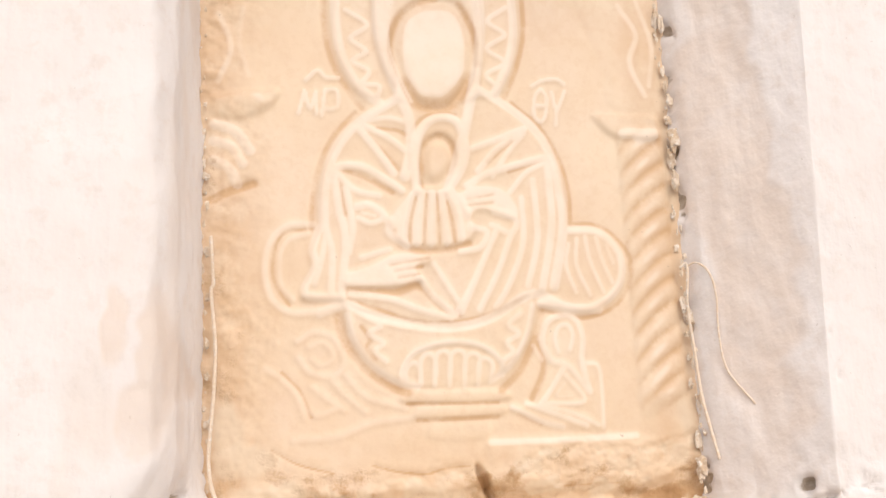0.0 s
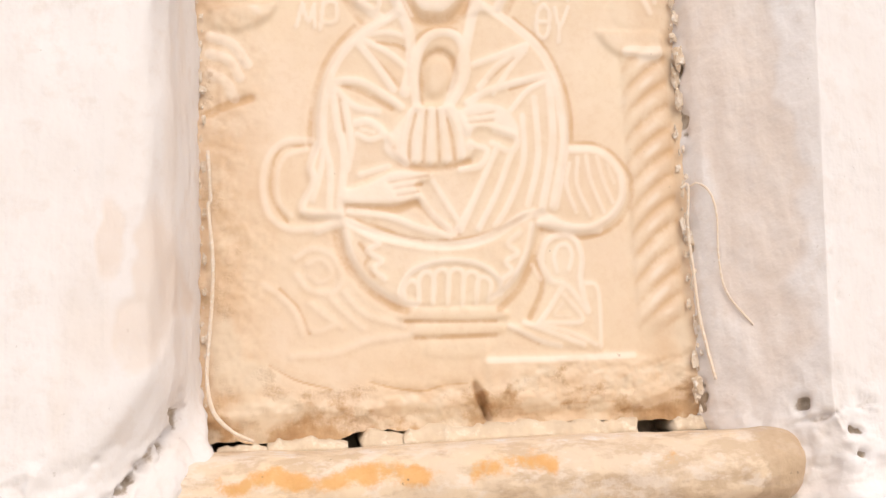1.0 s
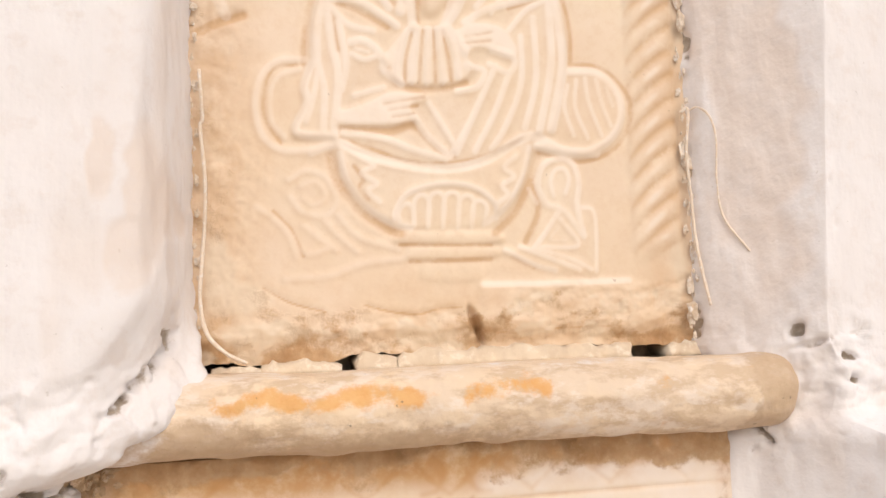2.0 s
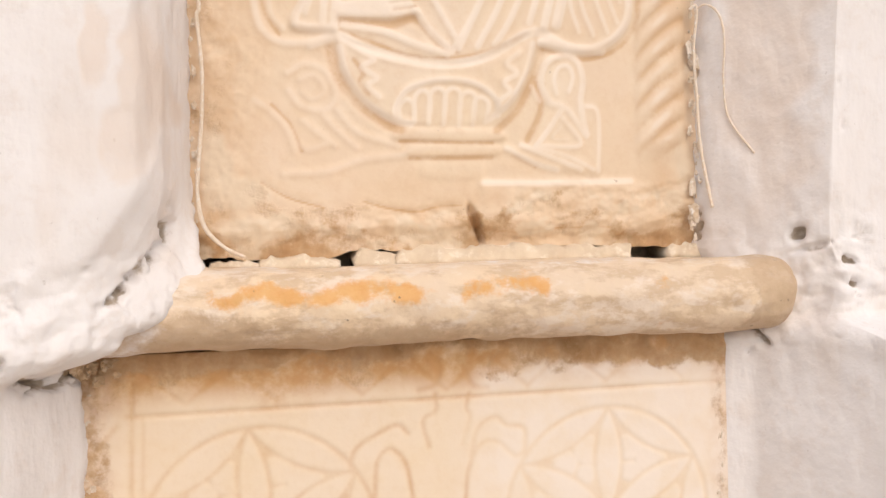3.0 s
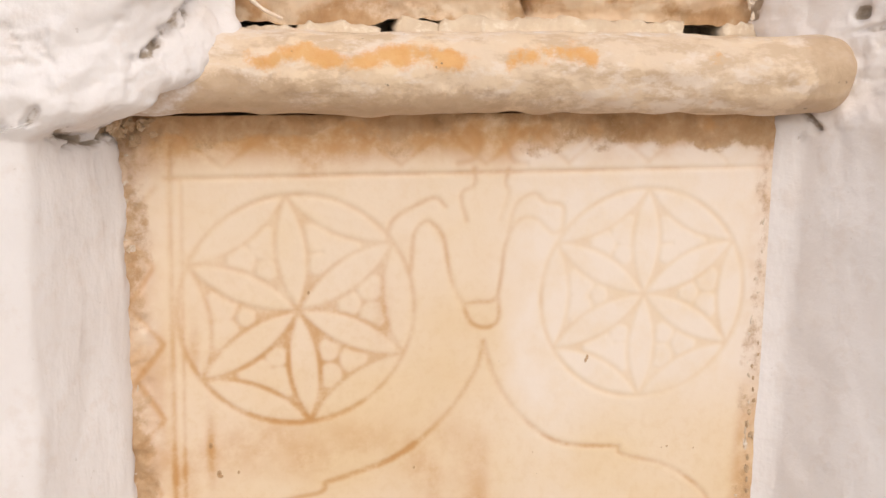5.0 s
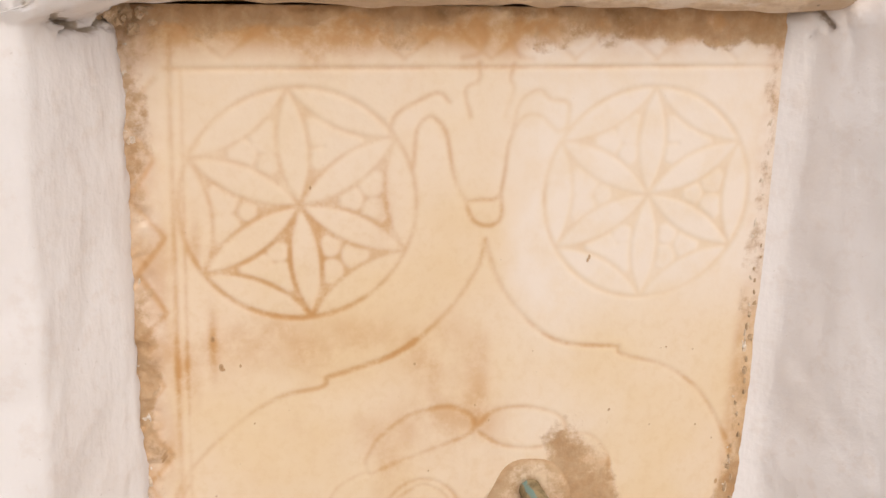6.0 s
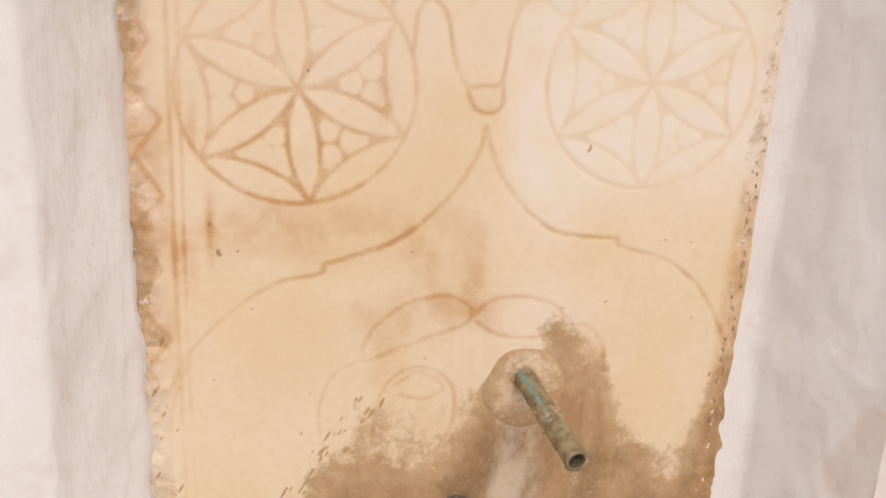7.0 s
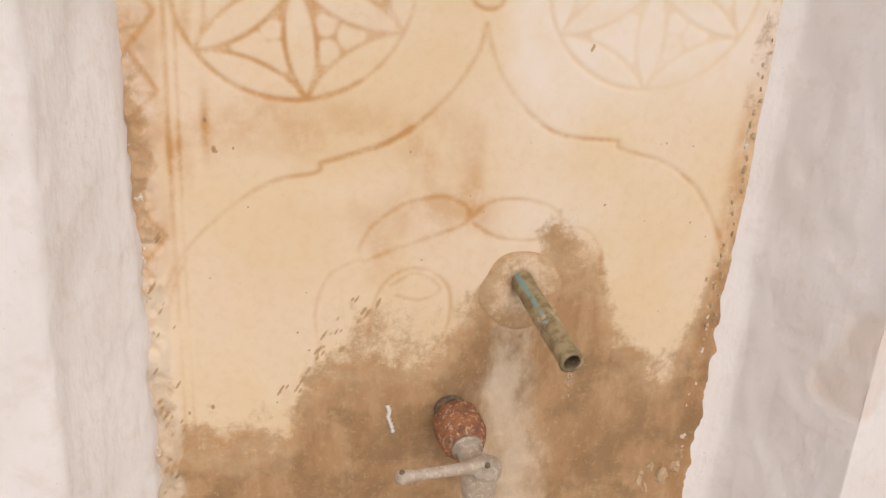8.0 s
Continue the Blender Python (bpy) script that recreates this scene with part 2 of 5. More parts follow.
def spline(points, per=8):
    """A smooth line through the points (Catmull-Rom)."""
    p = np.asarray(points, float)
    if len(p) < 3:
        return p
    q = np.concatenate([[2 * p[0] - p[1]], p, [2 * p[-1] - p[-2]]])
    t = np.linspace(0, 1, per, endpoint=False)[:, None]
    out = []
    for k in range(1, len(q) - 2):
        a, b, c, d = q[k - 1], q[k], q[k + 1], q[k + 2]
        out.append(0.5 * (2 * b + (c - a) * t + (2 * a - 5 * b + 4 * c - d) * t ** 2 + (3 * b - a - 3 * c + d) * t ** 3))
    return np.concatenate(out + [p[-1:]])


def tube(bm, points, radius, around=8):
    """A round cord along a smooth line."""
    line = [Vector(p) for p in spline(points, 10)]
    rings = []
    for k, p in enumerate(line):
        way = (line[min(k + 1, len(line) - 1)] - line[max(k - 1, 0)]).normalized()
        side = way.cross(Vector((0, 1, 0.05))).normalized()
        up = side.cross(way)
        r = radius * (1 + 0.3 * noise.noise(p * 90))
        rings.append([bm.verts.new(p + (side * math.cos(a) + up * math.sin(a)) * r) for a in (2 * math.pi * j / around for j in range(around))])
    for p, q in zip(rings, rings[1:]):
        for k in range(around):
            bm.faces.new((p[k], p[(k + 1) % around], q[(k + 1) % around], q[k]))
    bm.faces.new(rings[0])
    bm.faces.new(rings[-1][::-1])


class Carving:
    """A stone face as heights over a grid; places in centimetres, from the wall's middle line and the stone's foot."""

    def __init__(self, x0, x1, z0, z1, cell, foot):
        self.xs, self.zs = np.arange(x0, x1 + 1e-6, cell), np.arange(z0, z1 + 1e-6, cell)
        self.X, self.Z = np.meshgrid(self.xs, self.zs)
        self.foot, self.cell = foot, cell
        self.H = np.zeros_like(self.X)
        self.cut = np.zeros_like(self.X)
        self.up, self.down = np.zeros_like(self.X), np.zeros_like(self.X)

    def places(self, text):
        v = np.array([float(s) for s in text.split()]).reshape(-1, 2) / 100
        return v + (0, self.foot)

    def window(self, line, margin):
        i0, i1 = np.searchsorted(self.xs, (line[:, 0].min() - margin, line[:, 0].max() + margin))
        j0, j1 = np.searchsorted(self.zs, (line[:, 1].min() - margin, line[:, 1].max() + margin))
        return slice(j0, j1), slice(i0, i1)

    def distance(self, line, win):
        X, Z = self.X[win], self.Z[win]
        best = np.full(X.shape, 1e9)
        for (ax, az), (bx, bz) in zip(line[:-1], line[1:]):
            dx, dz = bx - ax, bz - az
            t = np.clip(((X - ax) * dx + (Z - az) * dz) / (dx * dx + dz * dz + 1e-12), 0, 1)
            best = np.minimum(best, (X - ax - t * dx) ** 2 + (Z - az - t * dz) ** 2)
        return np.sqrt(best)

    def band(self, line, width, height):
        """A rounded ridge (height above 0) or a groove."""
        width, height = width / 200, height / 100
        win = self.window(line, 2.2 * width)
        d = self.distance(line, win)
        f = 1 - step(0.25 * width, 1.5 * width, d)
        if height < 0:
            self.down[win] = np.maximum(self.down[win], -height * f)
            self.cut[win] = np.maximum(self.cut[win], f)
        else:
            self.up[win] = np.maximum(self.up[win], height * f)

    def area(self, text, height, bevel):
        """A raised (or sunken) field with soft edges."""
        line = spline(np.concatenate([self.places(text), self.places(text)[:1]]), 6)
        height, bevel = height / 100, bevel / 100
        win = self.window(line, bevel)
        X, Z = self.X[win], self.Z[win]
        inside = np.zeros(X.shape, bool)
        for (ax, az), (bx, bz) in zip(line[:-1], line[1:]):
            if az != bz:
                inside ^= ((az > Z) != (bz > Z)) & (X < (bx - ax) * (Z - az) / (bz - az) + ax)
        d = np.where(inside, 1, -1) * self.distance(line, win)
        self.H[win] += height * step(-0.5 * bevel, 0.6 * bevel, d)

    def blur(self, times):
        self.H += self.up - self.down
        for _ in range(times):
            p = np.pad(self.H, 1, mode="edge")
            self.H = (p[1:-1, 1:-1] * 4 + p[:-2, 1:-1] + p[2:, 1:-1] + p[1:-1, :-2] + p[1:-1, 2:]) / 8


def lump(bm, at, size, seed, squash=(1, 1, 1)):
    """An uneven crumb of mortar."""
    made = bmesh.ops.create_icosphere(bm, subdivisions=2, radius=size)
    for v in made["verts"]:
        k = 1 + 0.9 * noise.noise(v.co / size * 1.5 + Vector((seed, seed * 2.3, 0)))
        v.co = Vector(at) + Vector(a * b * k for a, b in zip(v.co, squash))


# ---- ground and the masonry behind ----
# ground stays out of view; pale and warm to bounce light into the reveals
bm = bmesh.new()
bmesh.ops.create_grid(bm, x_segments=24, y_segments=24, size=60)
tagged(part("ground", bm, BOUNCE_GROUND, smooth=False), "pale warm ground out of view that bounces light onto the wall", "ground", kind="structure")
for key, box_sizes in (("wall_back", (-0.262, 0.30, 0.105, 0.42, 0.0, 2.4)), ("wall_base", (-0.285, 0.243, 0.012, 0.10, 0.0, 0.318)), ("wall_lintel", (-0.20, 0.25, -0.06, 0.10, 1.803, 2.4))):
    bm = bmesh.new()
    block(bm, *box_sizes, 0.004)
    tagged(part(key, bm, STONE if key != "wall_lintel" else PLASTER, smooth=False), "rough stone masonry behind the niche" if key != "wall_lintel" else "whitewashed plaster lintel above the carved slab", "wall", kind="structure")


# ---- plastered walls with the reveals of the niche ----
ROWS_Z = np.concatenate([np.linspace(0, 0.40, 12), np.arange(0.404, 1.076, 0.004), np.arange(1.078, 1.19, 0.0016), np.arange(1.194, 1.76, 0.004), np.linspace(1.77, 2.4, 14)])
NEAR = 0.0042


def profile_sheet(corners, counts):
    """Points along the wall's plan, row by row; corners: (x, y) arrays over the rows."""
    X, Y = [], []
    for (p, q), count in zip(zip(corners[:-1], corners[1:]), counts):
        f = np.linspace(0, 1, abs(count), endpoint=False)
        if count < 0:
            f = 1 - (1 - f) ** 2.8
        X.append(p[0][:, None] * (1 - f) + q[0][:, None] * f)
        Y.append(p[1][:, None] * (1 - f) + q[1][:, None] * f)
    X.append(corners[-1][0][:, None])
    Y.append(corners[-1][1][:, None])
    return np.concatenate(X, 1), np.concatenate(Y, 1)


def round_rows(A, times):
    for _ in range(times):
        A[:, 1:-1] = (A[:, :-2] + 2 * A[:, 1:-1] + A[:, 2:]) / 4
    return A


def plaster_wall(name, X, Y, pits, patches, seed, bulge, soft, turn, label):
    Z = np.repeat(ROWS_Z[:, None], X.shape[1], 1)
    X, Y = round_rows(X, soft), round_rows(Y, soft)
    tx, ty = np.gradient(X, axis=1), np.gradient(Y, axis=1)
    size = np.hypot(tx, ty) + 1e-9
    nx, ny = ty / size, -tx / size
    S = X + turn * Y
    out = 0.0022 * fbm(S, Z, 0.12, seed) + 0.0013 * fbm(S, Z * 0.7, 0.032, seed + 5) + 0.0003 * vnoise(S, Z, 0.009, seed + 9)
    ledge = np.exp(-((Z - 1.135 - 0.01 * vnoise(S, Z, 0.08, seed + 3)) / 0.027) ** 2)
    out = out + ledge * np.clip(np.abs(Y + 0.03) / 0.07, 0.15 if turn > 0 else 0.85, 1) * bulge * (0.02 + 0.012 * fbm(S, Z, 0.05, seed + 4) + 0.005 * fbm(S, Z, 0.015, seed + 6))
    lumpy = np.exp(-((Z - 1.15) / 0.055) ** 2)
    out = out + lumpy * (0.0020 * fbm(S, Z, 0.026, seed + 7) + 0.0014 * fbm(S, Z, 0.010, seed + 12) - 0.004 * np.clip(fbm(S, Z, 0.014, seed + 8) - 0.5, 0, 1))
    dirt, patch = 0.22 * lumpy * np.clip(0.4 + fbm(S, Z, 0.03, seed + 10), 0, 1), np.zeros_like(X)
    for x, z, rx, rz, slant, depth in pits:
        dx, dz = X - x, Z - z
        dx, dz = dx * math.cos(slant) + dz * math.sin(slant), dz * math.cos(slant) - dx * math.sin(slant)
        d = (dx / rx) ** 2 + (dz / rz) ** 2 + 0.7 * fbm(X, Z, 0.012, seed + 17) + 0.9 * vnoise(X, Z, 0.004, seed + 18)
        out = out - depth * np.exp(-np.clip(d, 0, None) ** 2)
        dirt = np.maximum(dirt, min(0.95, 85 * depth) * np.exp(-np.clip(d, 0, None) ** 2))
    for x, z, rx, rz in patches:
        d = ((X - x + 0.012 * fbm(X, Z, 0.05, seed + 2)) / rx) ** 2 + ((Z - z) / rz) ** 2
        patch = np.maximum(patch, 0.5 * (1 - step(0.6, 1.15, d)))
        out = out - 0.0012 * (1 - step(0.7, 1.0, d))
    col = np.arange(X.shape[1])
    inner = col if turn < 0 else col[::-1]
    out = out * np.clip((inner - 6) / 16, 0.12, 1)
    return tagged(solid_sheet(name, X + nx * out, Y + ny * out, Z, 0.42, PLASTER, {"dirt": dirt, "patch": patch}), label, "wall", kind="structure")


zr = ROWS_Z
one = np.ones_like(zr)
upper = step(1.094, 1.122, zr)                      # 1 above the shelf, 0 below
upper_edge = step(1.112, 1.142, zr)                 # the same where the plaster meets the shelf
swell = np.exp(-((zr - 1.142) / 0.028) ** 2)
jag = 0.003 * fbm(zr, zr * 0 + 1, 0.03, 5) + 0.0016 * vnoise(zr, zr * 0, 0.006, 6)
jag_low = 0.0042 * fbm(zr, zr * 0 + 4, 0.045, 8) + 0.0020 * vnoise(zr, zr * 0, 0.007, 9)
# left of the niche
lean = 0.014 * (1.06 - zr)
xe = -0.2035 * upper_edge + (-0.290 - 0.35 * lean) * (1 - upper_edge)
edge = jag * upper_edge + jag_low * (1 - upper_edge)
ye = 0.052 * upper + 0.004 * (1 - upper)
on_shelf = step(1.100, 1.122, zr) * step(1.245, 1.150, zr)
ye_left = ye * (1 - on_shelf) - 0.046 * on_shelf
xe = xe + 0.010 * on_shelf * upper_edge
xc = -0.225 * upper + (-0.330 - 0.03 * (1.06 - zr)) * (1 - upper)
X, Y = profile_sheet([(-3.2 * one, -0.10 * one), (xc - 0.045 - 0.05 * on_shelf, -0.10 * one), (xc - 0.014 - 0.05 * on_shelf, -0.094 * one), (xc + 0.002 - 0.035 * on_shelf, -0.068 - 0.006 * on_shelf), (xe - 0.003 - 0.012 * on_shelf, ye_left - 0.014 * (1 - on_shelf)), (xe + edge, ye_left), (xe + edge - 0.002, ye_left + 0.05)], (-110, 14, 16, 44, 6, 8))
plaster_wall("wall_left", X, Y,
             [(-0.222, 1.203, 0.006, 0.010, 0.3, 0.012), (-0.236, 1.180, 0.006, 0.017, -0.7, 0.007), (-0.258, 1.156, 0.010, 0.004, 0.6, 0.009), (-0.247, 1.167, 0.009, 0.005, 0.8, 0.005), (-0.229, 1.192, 0.005, 0.010, -0.4, 0.005), (-0.345, 1.160, 0.004, 0.013, 0.3, 0.006),
              (-0.335, 1.112, 0.003, 0.008, -0.5, 0.007), (-0.300, 1.094, 0.020, 0.007, 0.1, 0.012), (-0.318, 1.098, 0.010, 0.006, 0.0, 0.010), (-0.231, 1.366, 0.003, 0.005, 0.4, 0.003),
              (-0.36, 1.105, 0.007, 0.005, 0.5, 0.007), (-0.222, 1.222, 0.002, 0.003, 0, 0.003)],
             [(-0.263, 1.335, 0.011, 0.032), (-0.232, 1.31, 0.016, 0.060), (-0.245, 1.265, 0.02, 0.03)], 3, 0.42, 8, 0.8, "hand-trowelled whitewashed plaster wall with a chipped ledge")
# right of the niche
xe = (0.2575 + 0.008 * (zr - 1.2) + 0.010 * swell) * upper + (0.2585 - 0.030 * (1.06 - zr)) * (1 - upper)
edge = jag[::-1] * upper + 0.15 * jag_low[::-1] * (1 - upper)
xm = (0.268 + 0.01 * (zr - 1.2) + 0.012 * swell) * upper + (0.282 - 0.006 * (1.06 - zr)) * (1 - upper)
ym = 0.026 * upper - 0.009 * (1 - upper)
yc = -0.058 * upper - 0.118 * (1 - upper)
xc = (0.333 + 0.07 * (zr - 1.215) + 0.02 * swell) * upper + 0.352 * (1 - upper)
X, Y = profile_sheet([(xe + edge, ye + 0.05), (xe + edge, ye), (xm, ym), (xc, yc), (2 * xc - 1.7 * one, yc)], (8, 10, 34, 40))
tail = np.linspace(0, 1, 111)[1:] ** 2.6
far = X[:, 52:53]
X = np.concatenate([X[:, :53], far + (3.2 - far) * tail], 1)
Y = np.concatenate([Y[:, :53], np.repeat(yc[:, None], 110, 1)], 1)
plaster_wall("wall_right", X, Y,
             [(0.316, 1.190, 0.004, 0.008, 0.0, 0.012), (0.350, 1.166, 0.008, 0.004, -0.3, 0.010), (0.354, 1.144, 0.005, 0.008, 0.3, 0.010), (0.345, 1.322, 0.0022, 0.003, 0, 0.004),
              (0.348, 1.283, 0.002, 0.003, 0, 0.004), (0.350, 1.256, 0.002, 0.0025, 0, 0.003), (0.3465, 1.268, 0.0015, 0.002, 0, 0.003), (0.280, 1.107, 0.011, 0.0025, 0.0, 0.008), (0.288, 1.097, 0.0024, 0.010, 0.3, 0.010), (0.281, 1.084, 0.002, 0.007, -0.3, 0.006),
              (0.36, 1.19, 0.007, 0.010, 0.5, 0.006), (0.327, 1.178, 0.012, 0.003, 0.4, 0.006), (0.360, 0.70, 0.003, 0.003, 0, 0.003), (0.260, 1.20, 0.003, 0.016, 0, 0.012),
              (0.2605, 1.345, 0.002, 0.014, 0.1, 0.012), (0.262, 1.475, 0.003, 0.016, 0.1, 0.014), (0.262, 1.52, 0.003, 0.018, -0.1, 0.014), (0.266, 1.655, 0.004, 0.009, 0.3, 0.012), (0.2655, 1.60, 0.003, 0.005, 0, 0.008)],
             # second patch: cream wash, its tint also holding light bounced off the marble
             [(0.345, 0.62, 0.02, 0.06), (0.299, 1.49, 0.033, 0.30)], 21, 0.75, 3, -0.8, "hand-trowelled whitewashed plaster wall with chips and brush marks")


# ---- upper slab: relief of a robed figure in a fountain bowl ----
slab = Carving(-0.222, 0.268, 1.183, 1.80, 0.0016, 1.18)


def fill(text, height, bevel):
    slab.area(text, height, bevel)


def dig(text, depth, bevel):
    slab.area(text, -depth, bevel)


def ridge(text, width, height):
    slab.band(spline(slab.places(text)), width, height)


def groove(text, width, depth):
    slab.band(spline(slab.places(text)), width, -depth)


# halo, sunken round the hood, with a rim and a zigzag
fill("-4.1 53.4  -7.3 50.2  -8.1 46.0  -7.2 42.6  -5.5 39.9  -2.7 39.6  1.1 38.6  5.7 39.6  8.2 40.3  9.7 43.1  10.5 46.7  10.2 51.1  7.3 54.1", 0.3, 0.5)
ridge("-7.7 50.8  -7.6 46.0  -6.9 42.9  -5.4 40.4  -3.6 39.0", 1.1, 0.35)
ridge("10.4 51.7  10.3 46.7  9.4 43.3  7.9 40.2", 1.1, 0.35)
groove("-8.8 50.7  -8.7 45.9  -7.9 42.6  -6.4 39.9  -5.4 38.5", 0.7, 0.12)
groove("11.6 51.8  11.4 46.8  10.3 42.9  8.9 39.9", 0.6, 0.10)
ridge("-6.7 48.7  -4.6 47.2  -6.3 45.7  -4.8 44.4  -6.2 43.3  -4.6 42.3  -5.3 41.0  -3.7 40.8  -3.9 39.5", 0.6, 0.3)
ridge("9.7 49.7  7.7 48.1  9.4 46.7  7.4 45.1  9.2 43.7  7.2 42.3  8.2 41.1", 0.6, 0.3)
# robe and hood
fill("-5.5 37.8  -7.7 35.3  -9.2 32.5  -9.8 29.4  -9.9 26.7  -10.8 24.2  -10.8 22.5  -11.8 20.0  -8.3 19.7  -6.3 18.8  -2.2 17.8  2.1 17.2  5.4 17.8  8.8 19.4  10.6 20.2  12.6 20.5  14.1 26.6  14.2 30.7  13.2 34.0  11.0 36.7  8.0 39.4  6.5 41.1  7.1 46.6  6.9 51.5  5.6 54.6  2.4 55.7  -1.2 54.2  -3.7 51.0  -4.0 46.7  -3.4 43.2  -2.3 39.8", 0.55, 0.5)
dig("-2.5 44.7  -1.8 47.4  0.0 49.6  2.4 50.4  4.8 49.7  6.1 46.5  6.1 43.2  5.0 40.5  3.4 38.7  1.7 38.3  -0.1 38.7  -1.4 40.9", 0.62, 0.6)
groove("-1.2 40.9  -0.3 39.3  1.6 38.7  3.8 39.4  5.4 41.7", 1.5, 0.22)
groove("-2.1 40.9  -2.5 44.7  -1.7 47.6  0.1 49.6  2.4 50.4", 0.9, 0.15)
groove("6.2 43.2  6.1 46.7  4.8 49.8", 0.8, 0.12)
fill("-1.7 44.7  -1.1 47.6  0.6 49.1  2.2 49.4  3.9 49.2  5.1 47.7  5.5 44.8  4.9 41.8  2.9 39.5  1.5 39.2  0.1 39.5  -1.3 41.6", 0.85, 1.6)
ridge("-3.5 51.0  -3.6 46.7  -2.9 43.2  -1.8 40.0  -0.9 37.4  -0.9 34.4  -1.6 31.6", 1.2, 0.32)
ridge("7.0 51.5  6.8 46.6  6.2 42.9  5.3 39.3  4.4 35.8  3.3 32.3  2.4 30.0", 1.2, 0.32)
ridge("-2.2 51.1  -2.7 47.4  -2.5 44.4  -1.6 41.5  -0.6 39.3", 0.6, 0.2)
# child in its hood
dig("-0.1 30.6  0.1 33.7  0.7 35.4  2.0 36.1  3.2 35.4  3.5 33.7  3.0 32.0  1.9 30.5", 0.5, 0.4)
groove("0.0 30.7  0.2 33.7  0.8 35.3  2.0 35.8  3.1 35.2  3.4 33.6  2.8 32.0", 0.7, 0.16)
fill("0.5 32.8  0.8 34.3  1.7 35.0  2.6 34.6  3.0 33.3  2.3 32.0  1.4 31.3  0.7 31.6", 0.7, 0.9)
ridge("-0.5 30.2  -0.6 33.1  -0.1 35.6  0.9 37.1  2.4 37.7  3.8 37.2  4.4 35.5  4.4 33.7  3.7 32.0  2.6 30.4", 1.0, 0.35)
groove("-1.2 32.3  -1.0 35.4  0.1 37.3  1.8 38.2  3.7 38.0", 0.5, 0.1)
fill("-0.9 30.4  -2.0 29.3  -3.2 27.8  -3.3 26.6  -1.9 24.8  2.0 24.7  4.3 25.2  5.0 26.7  3.8 29.4  2.7 30.4", 0.35, 0.5)
ridge("-1.1 29.8  -1.9 27.2  -2.2 25.2", 0.45, 0.28)
ridge("-0.1 30.0  -0.6 27.2  -0.8 24.9", 0.45, 0.28)
ridge("0.9 30.0  0.7 27.2  0.6 24.8", 0.45, 0.28)
ridge("1.8 30.0  2.0 27.2  2.1 24.9", 0.45, 0.28)
ridge("2.6 30.0  3.4 27.5  3.6 25.3", 0.45, 0.28)
groove("-3.1 26.5  -1.7 24.5  2.0 24.4  4.3 25.0", 0.7, 0.14)
ridge("-6.3 28.6  -5.3 28.8  -4.2 28.2  -3.4 27.0  -3.3 26.0  -1.8 24.8", 0.9, 0.3)
ridge("-6.3 27.5  -5.1 27.0  -3.8 27.4", 0.7, 0.25)
ridge("-5.9 28.0  -4.7 27.7", 0.5, 0.2)
groove("-0.6 29.7  -1.3 27.2  -1.5 25.0", 0.4, 0.2)
groove("0.4 29.8  0.1 27.2  -0.1 24.9", 0.4, 0.2)
groove("1.4 29.9  1.4 27.2  1.4 24.9", 0.4, 0.2)
groove("2.2 29.8  2.7 27.3  2.9 25.1", 0.4, 0.2)
# open sleeves and cuffs
fill("3.5 30.0  5.7 30.8  8.0 30.4  9.3 28.9  9.1 27.4  7.2 27.9  5.5 28.2  4.2 27.5  3.7 28.7", 0.35, 0.5)
groove("4.2 29.3  6.9 29.8", 0.4, 0.14)
groove("4.1 28.7  6.8 29.0", 0.4, 0.14)
ridge("7.0 28.0  9.0 27.3  8.5 26.0  6.6 26.8", 0.8, 0.25)
ridge("4.6 26.6  6.1 26.1  5.3 24.6  3.4 24.2", 0.8, 0.25)
fill("-7.5 22.3  -5.1 23.2  -2.7 24.2  0.9 23.9  0.2 23.1  -0.8 22.7  -0.5 21.4  -3.1 20.9  -7.4 20.9", 0.45, 0.5)
groove("-3.5 22.9  0.3 23.6", 0.4, 0.16)
groove("-3.1 22.3  -0.4 22.8", 0.4, 0.16)
groove("-2.8 21.7  -0.8 22.0", 0.4, 0.16)
groove("-7.5 20.6  -3.1 20.4  -0.7 20.9  1.6 18.6  2.8 18.2", 0.9, 0.18)
ridge("-6.1 23.7  -3.4 24.5", 0.7, 0.25)
# folds of the robe
ridge("-2.2 39.4  -5.3 37.4  -7.5 35.2  -8.8 32.6  -9.4 29.7  -9.5 26.6", 1.1, 0.35)
groove("-6.1 38.1  -8.3 35.6  -9.7 32.6  -10.4 29.4  -10.6 26.6", 0.6, 0.14)
ridge("6.5 40.5  9.4 38.8  11.7 36.7  13.1 33.9  13.7 30.4  13.8 26.5  12.4 20.7", 1.1, 0.35)
groove("9.6 39.5  12.4 36.9  14.0 33.9  14.8 30.4  14.7 26.9", 0.5, 0.10)
ridge("-5.9 36.4  -4.3 34.4  -2.7 31.9", 0.9, 0.32)
ridge("-5.3 36.6  -3.2 35.6  -1.3 34.1", 0.8, 0.28)
ridge("-4.9 37.2  -3.0 37.5  -1.3 37.1", 0.7, 0.22)
groove("-5.1 35.6  -3.4 33.8  -2.2 32.3", 0.6, 0.12)
groove("-4.1 36.4  -2.3 36.3  -1.1 35.7", 0.5, 0.1)
ridge("-8.6 32.5  -5.8 32.6  -3.2 31.1  -2.0 30.2", 0.9, 0.3)
ridge("-8.3 32.1  -6.4 30.2  -4.2 29.7", 0.8, 0.25)
groove("-7.3 32.2  -5.3 31.4  -2.9 30.0", 0.6, 0.12)
ridge("-8.4 32.1  -8.0 28.3  -7.5 25.4  -8.1 20.0", 0.9, 0.3)
ridge("-9.3 26.6  -8.8 24.0  -9.1 20.0", 0.8, 0.28)
ridge("-7.3 30.5  -6.8 26.7  -7.3 24.2", 0.8, 0.28)
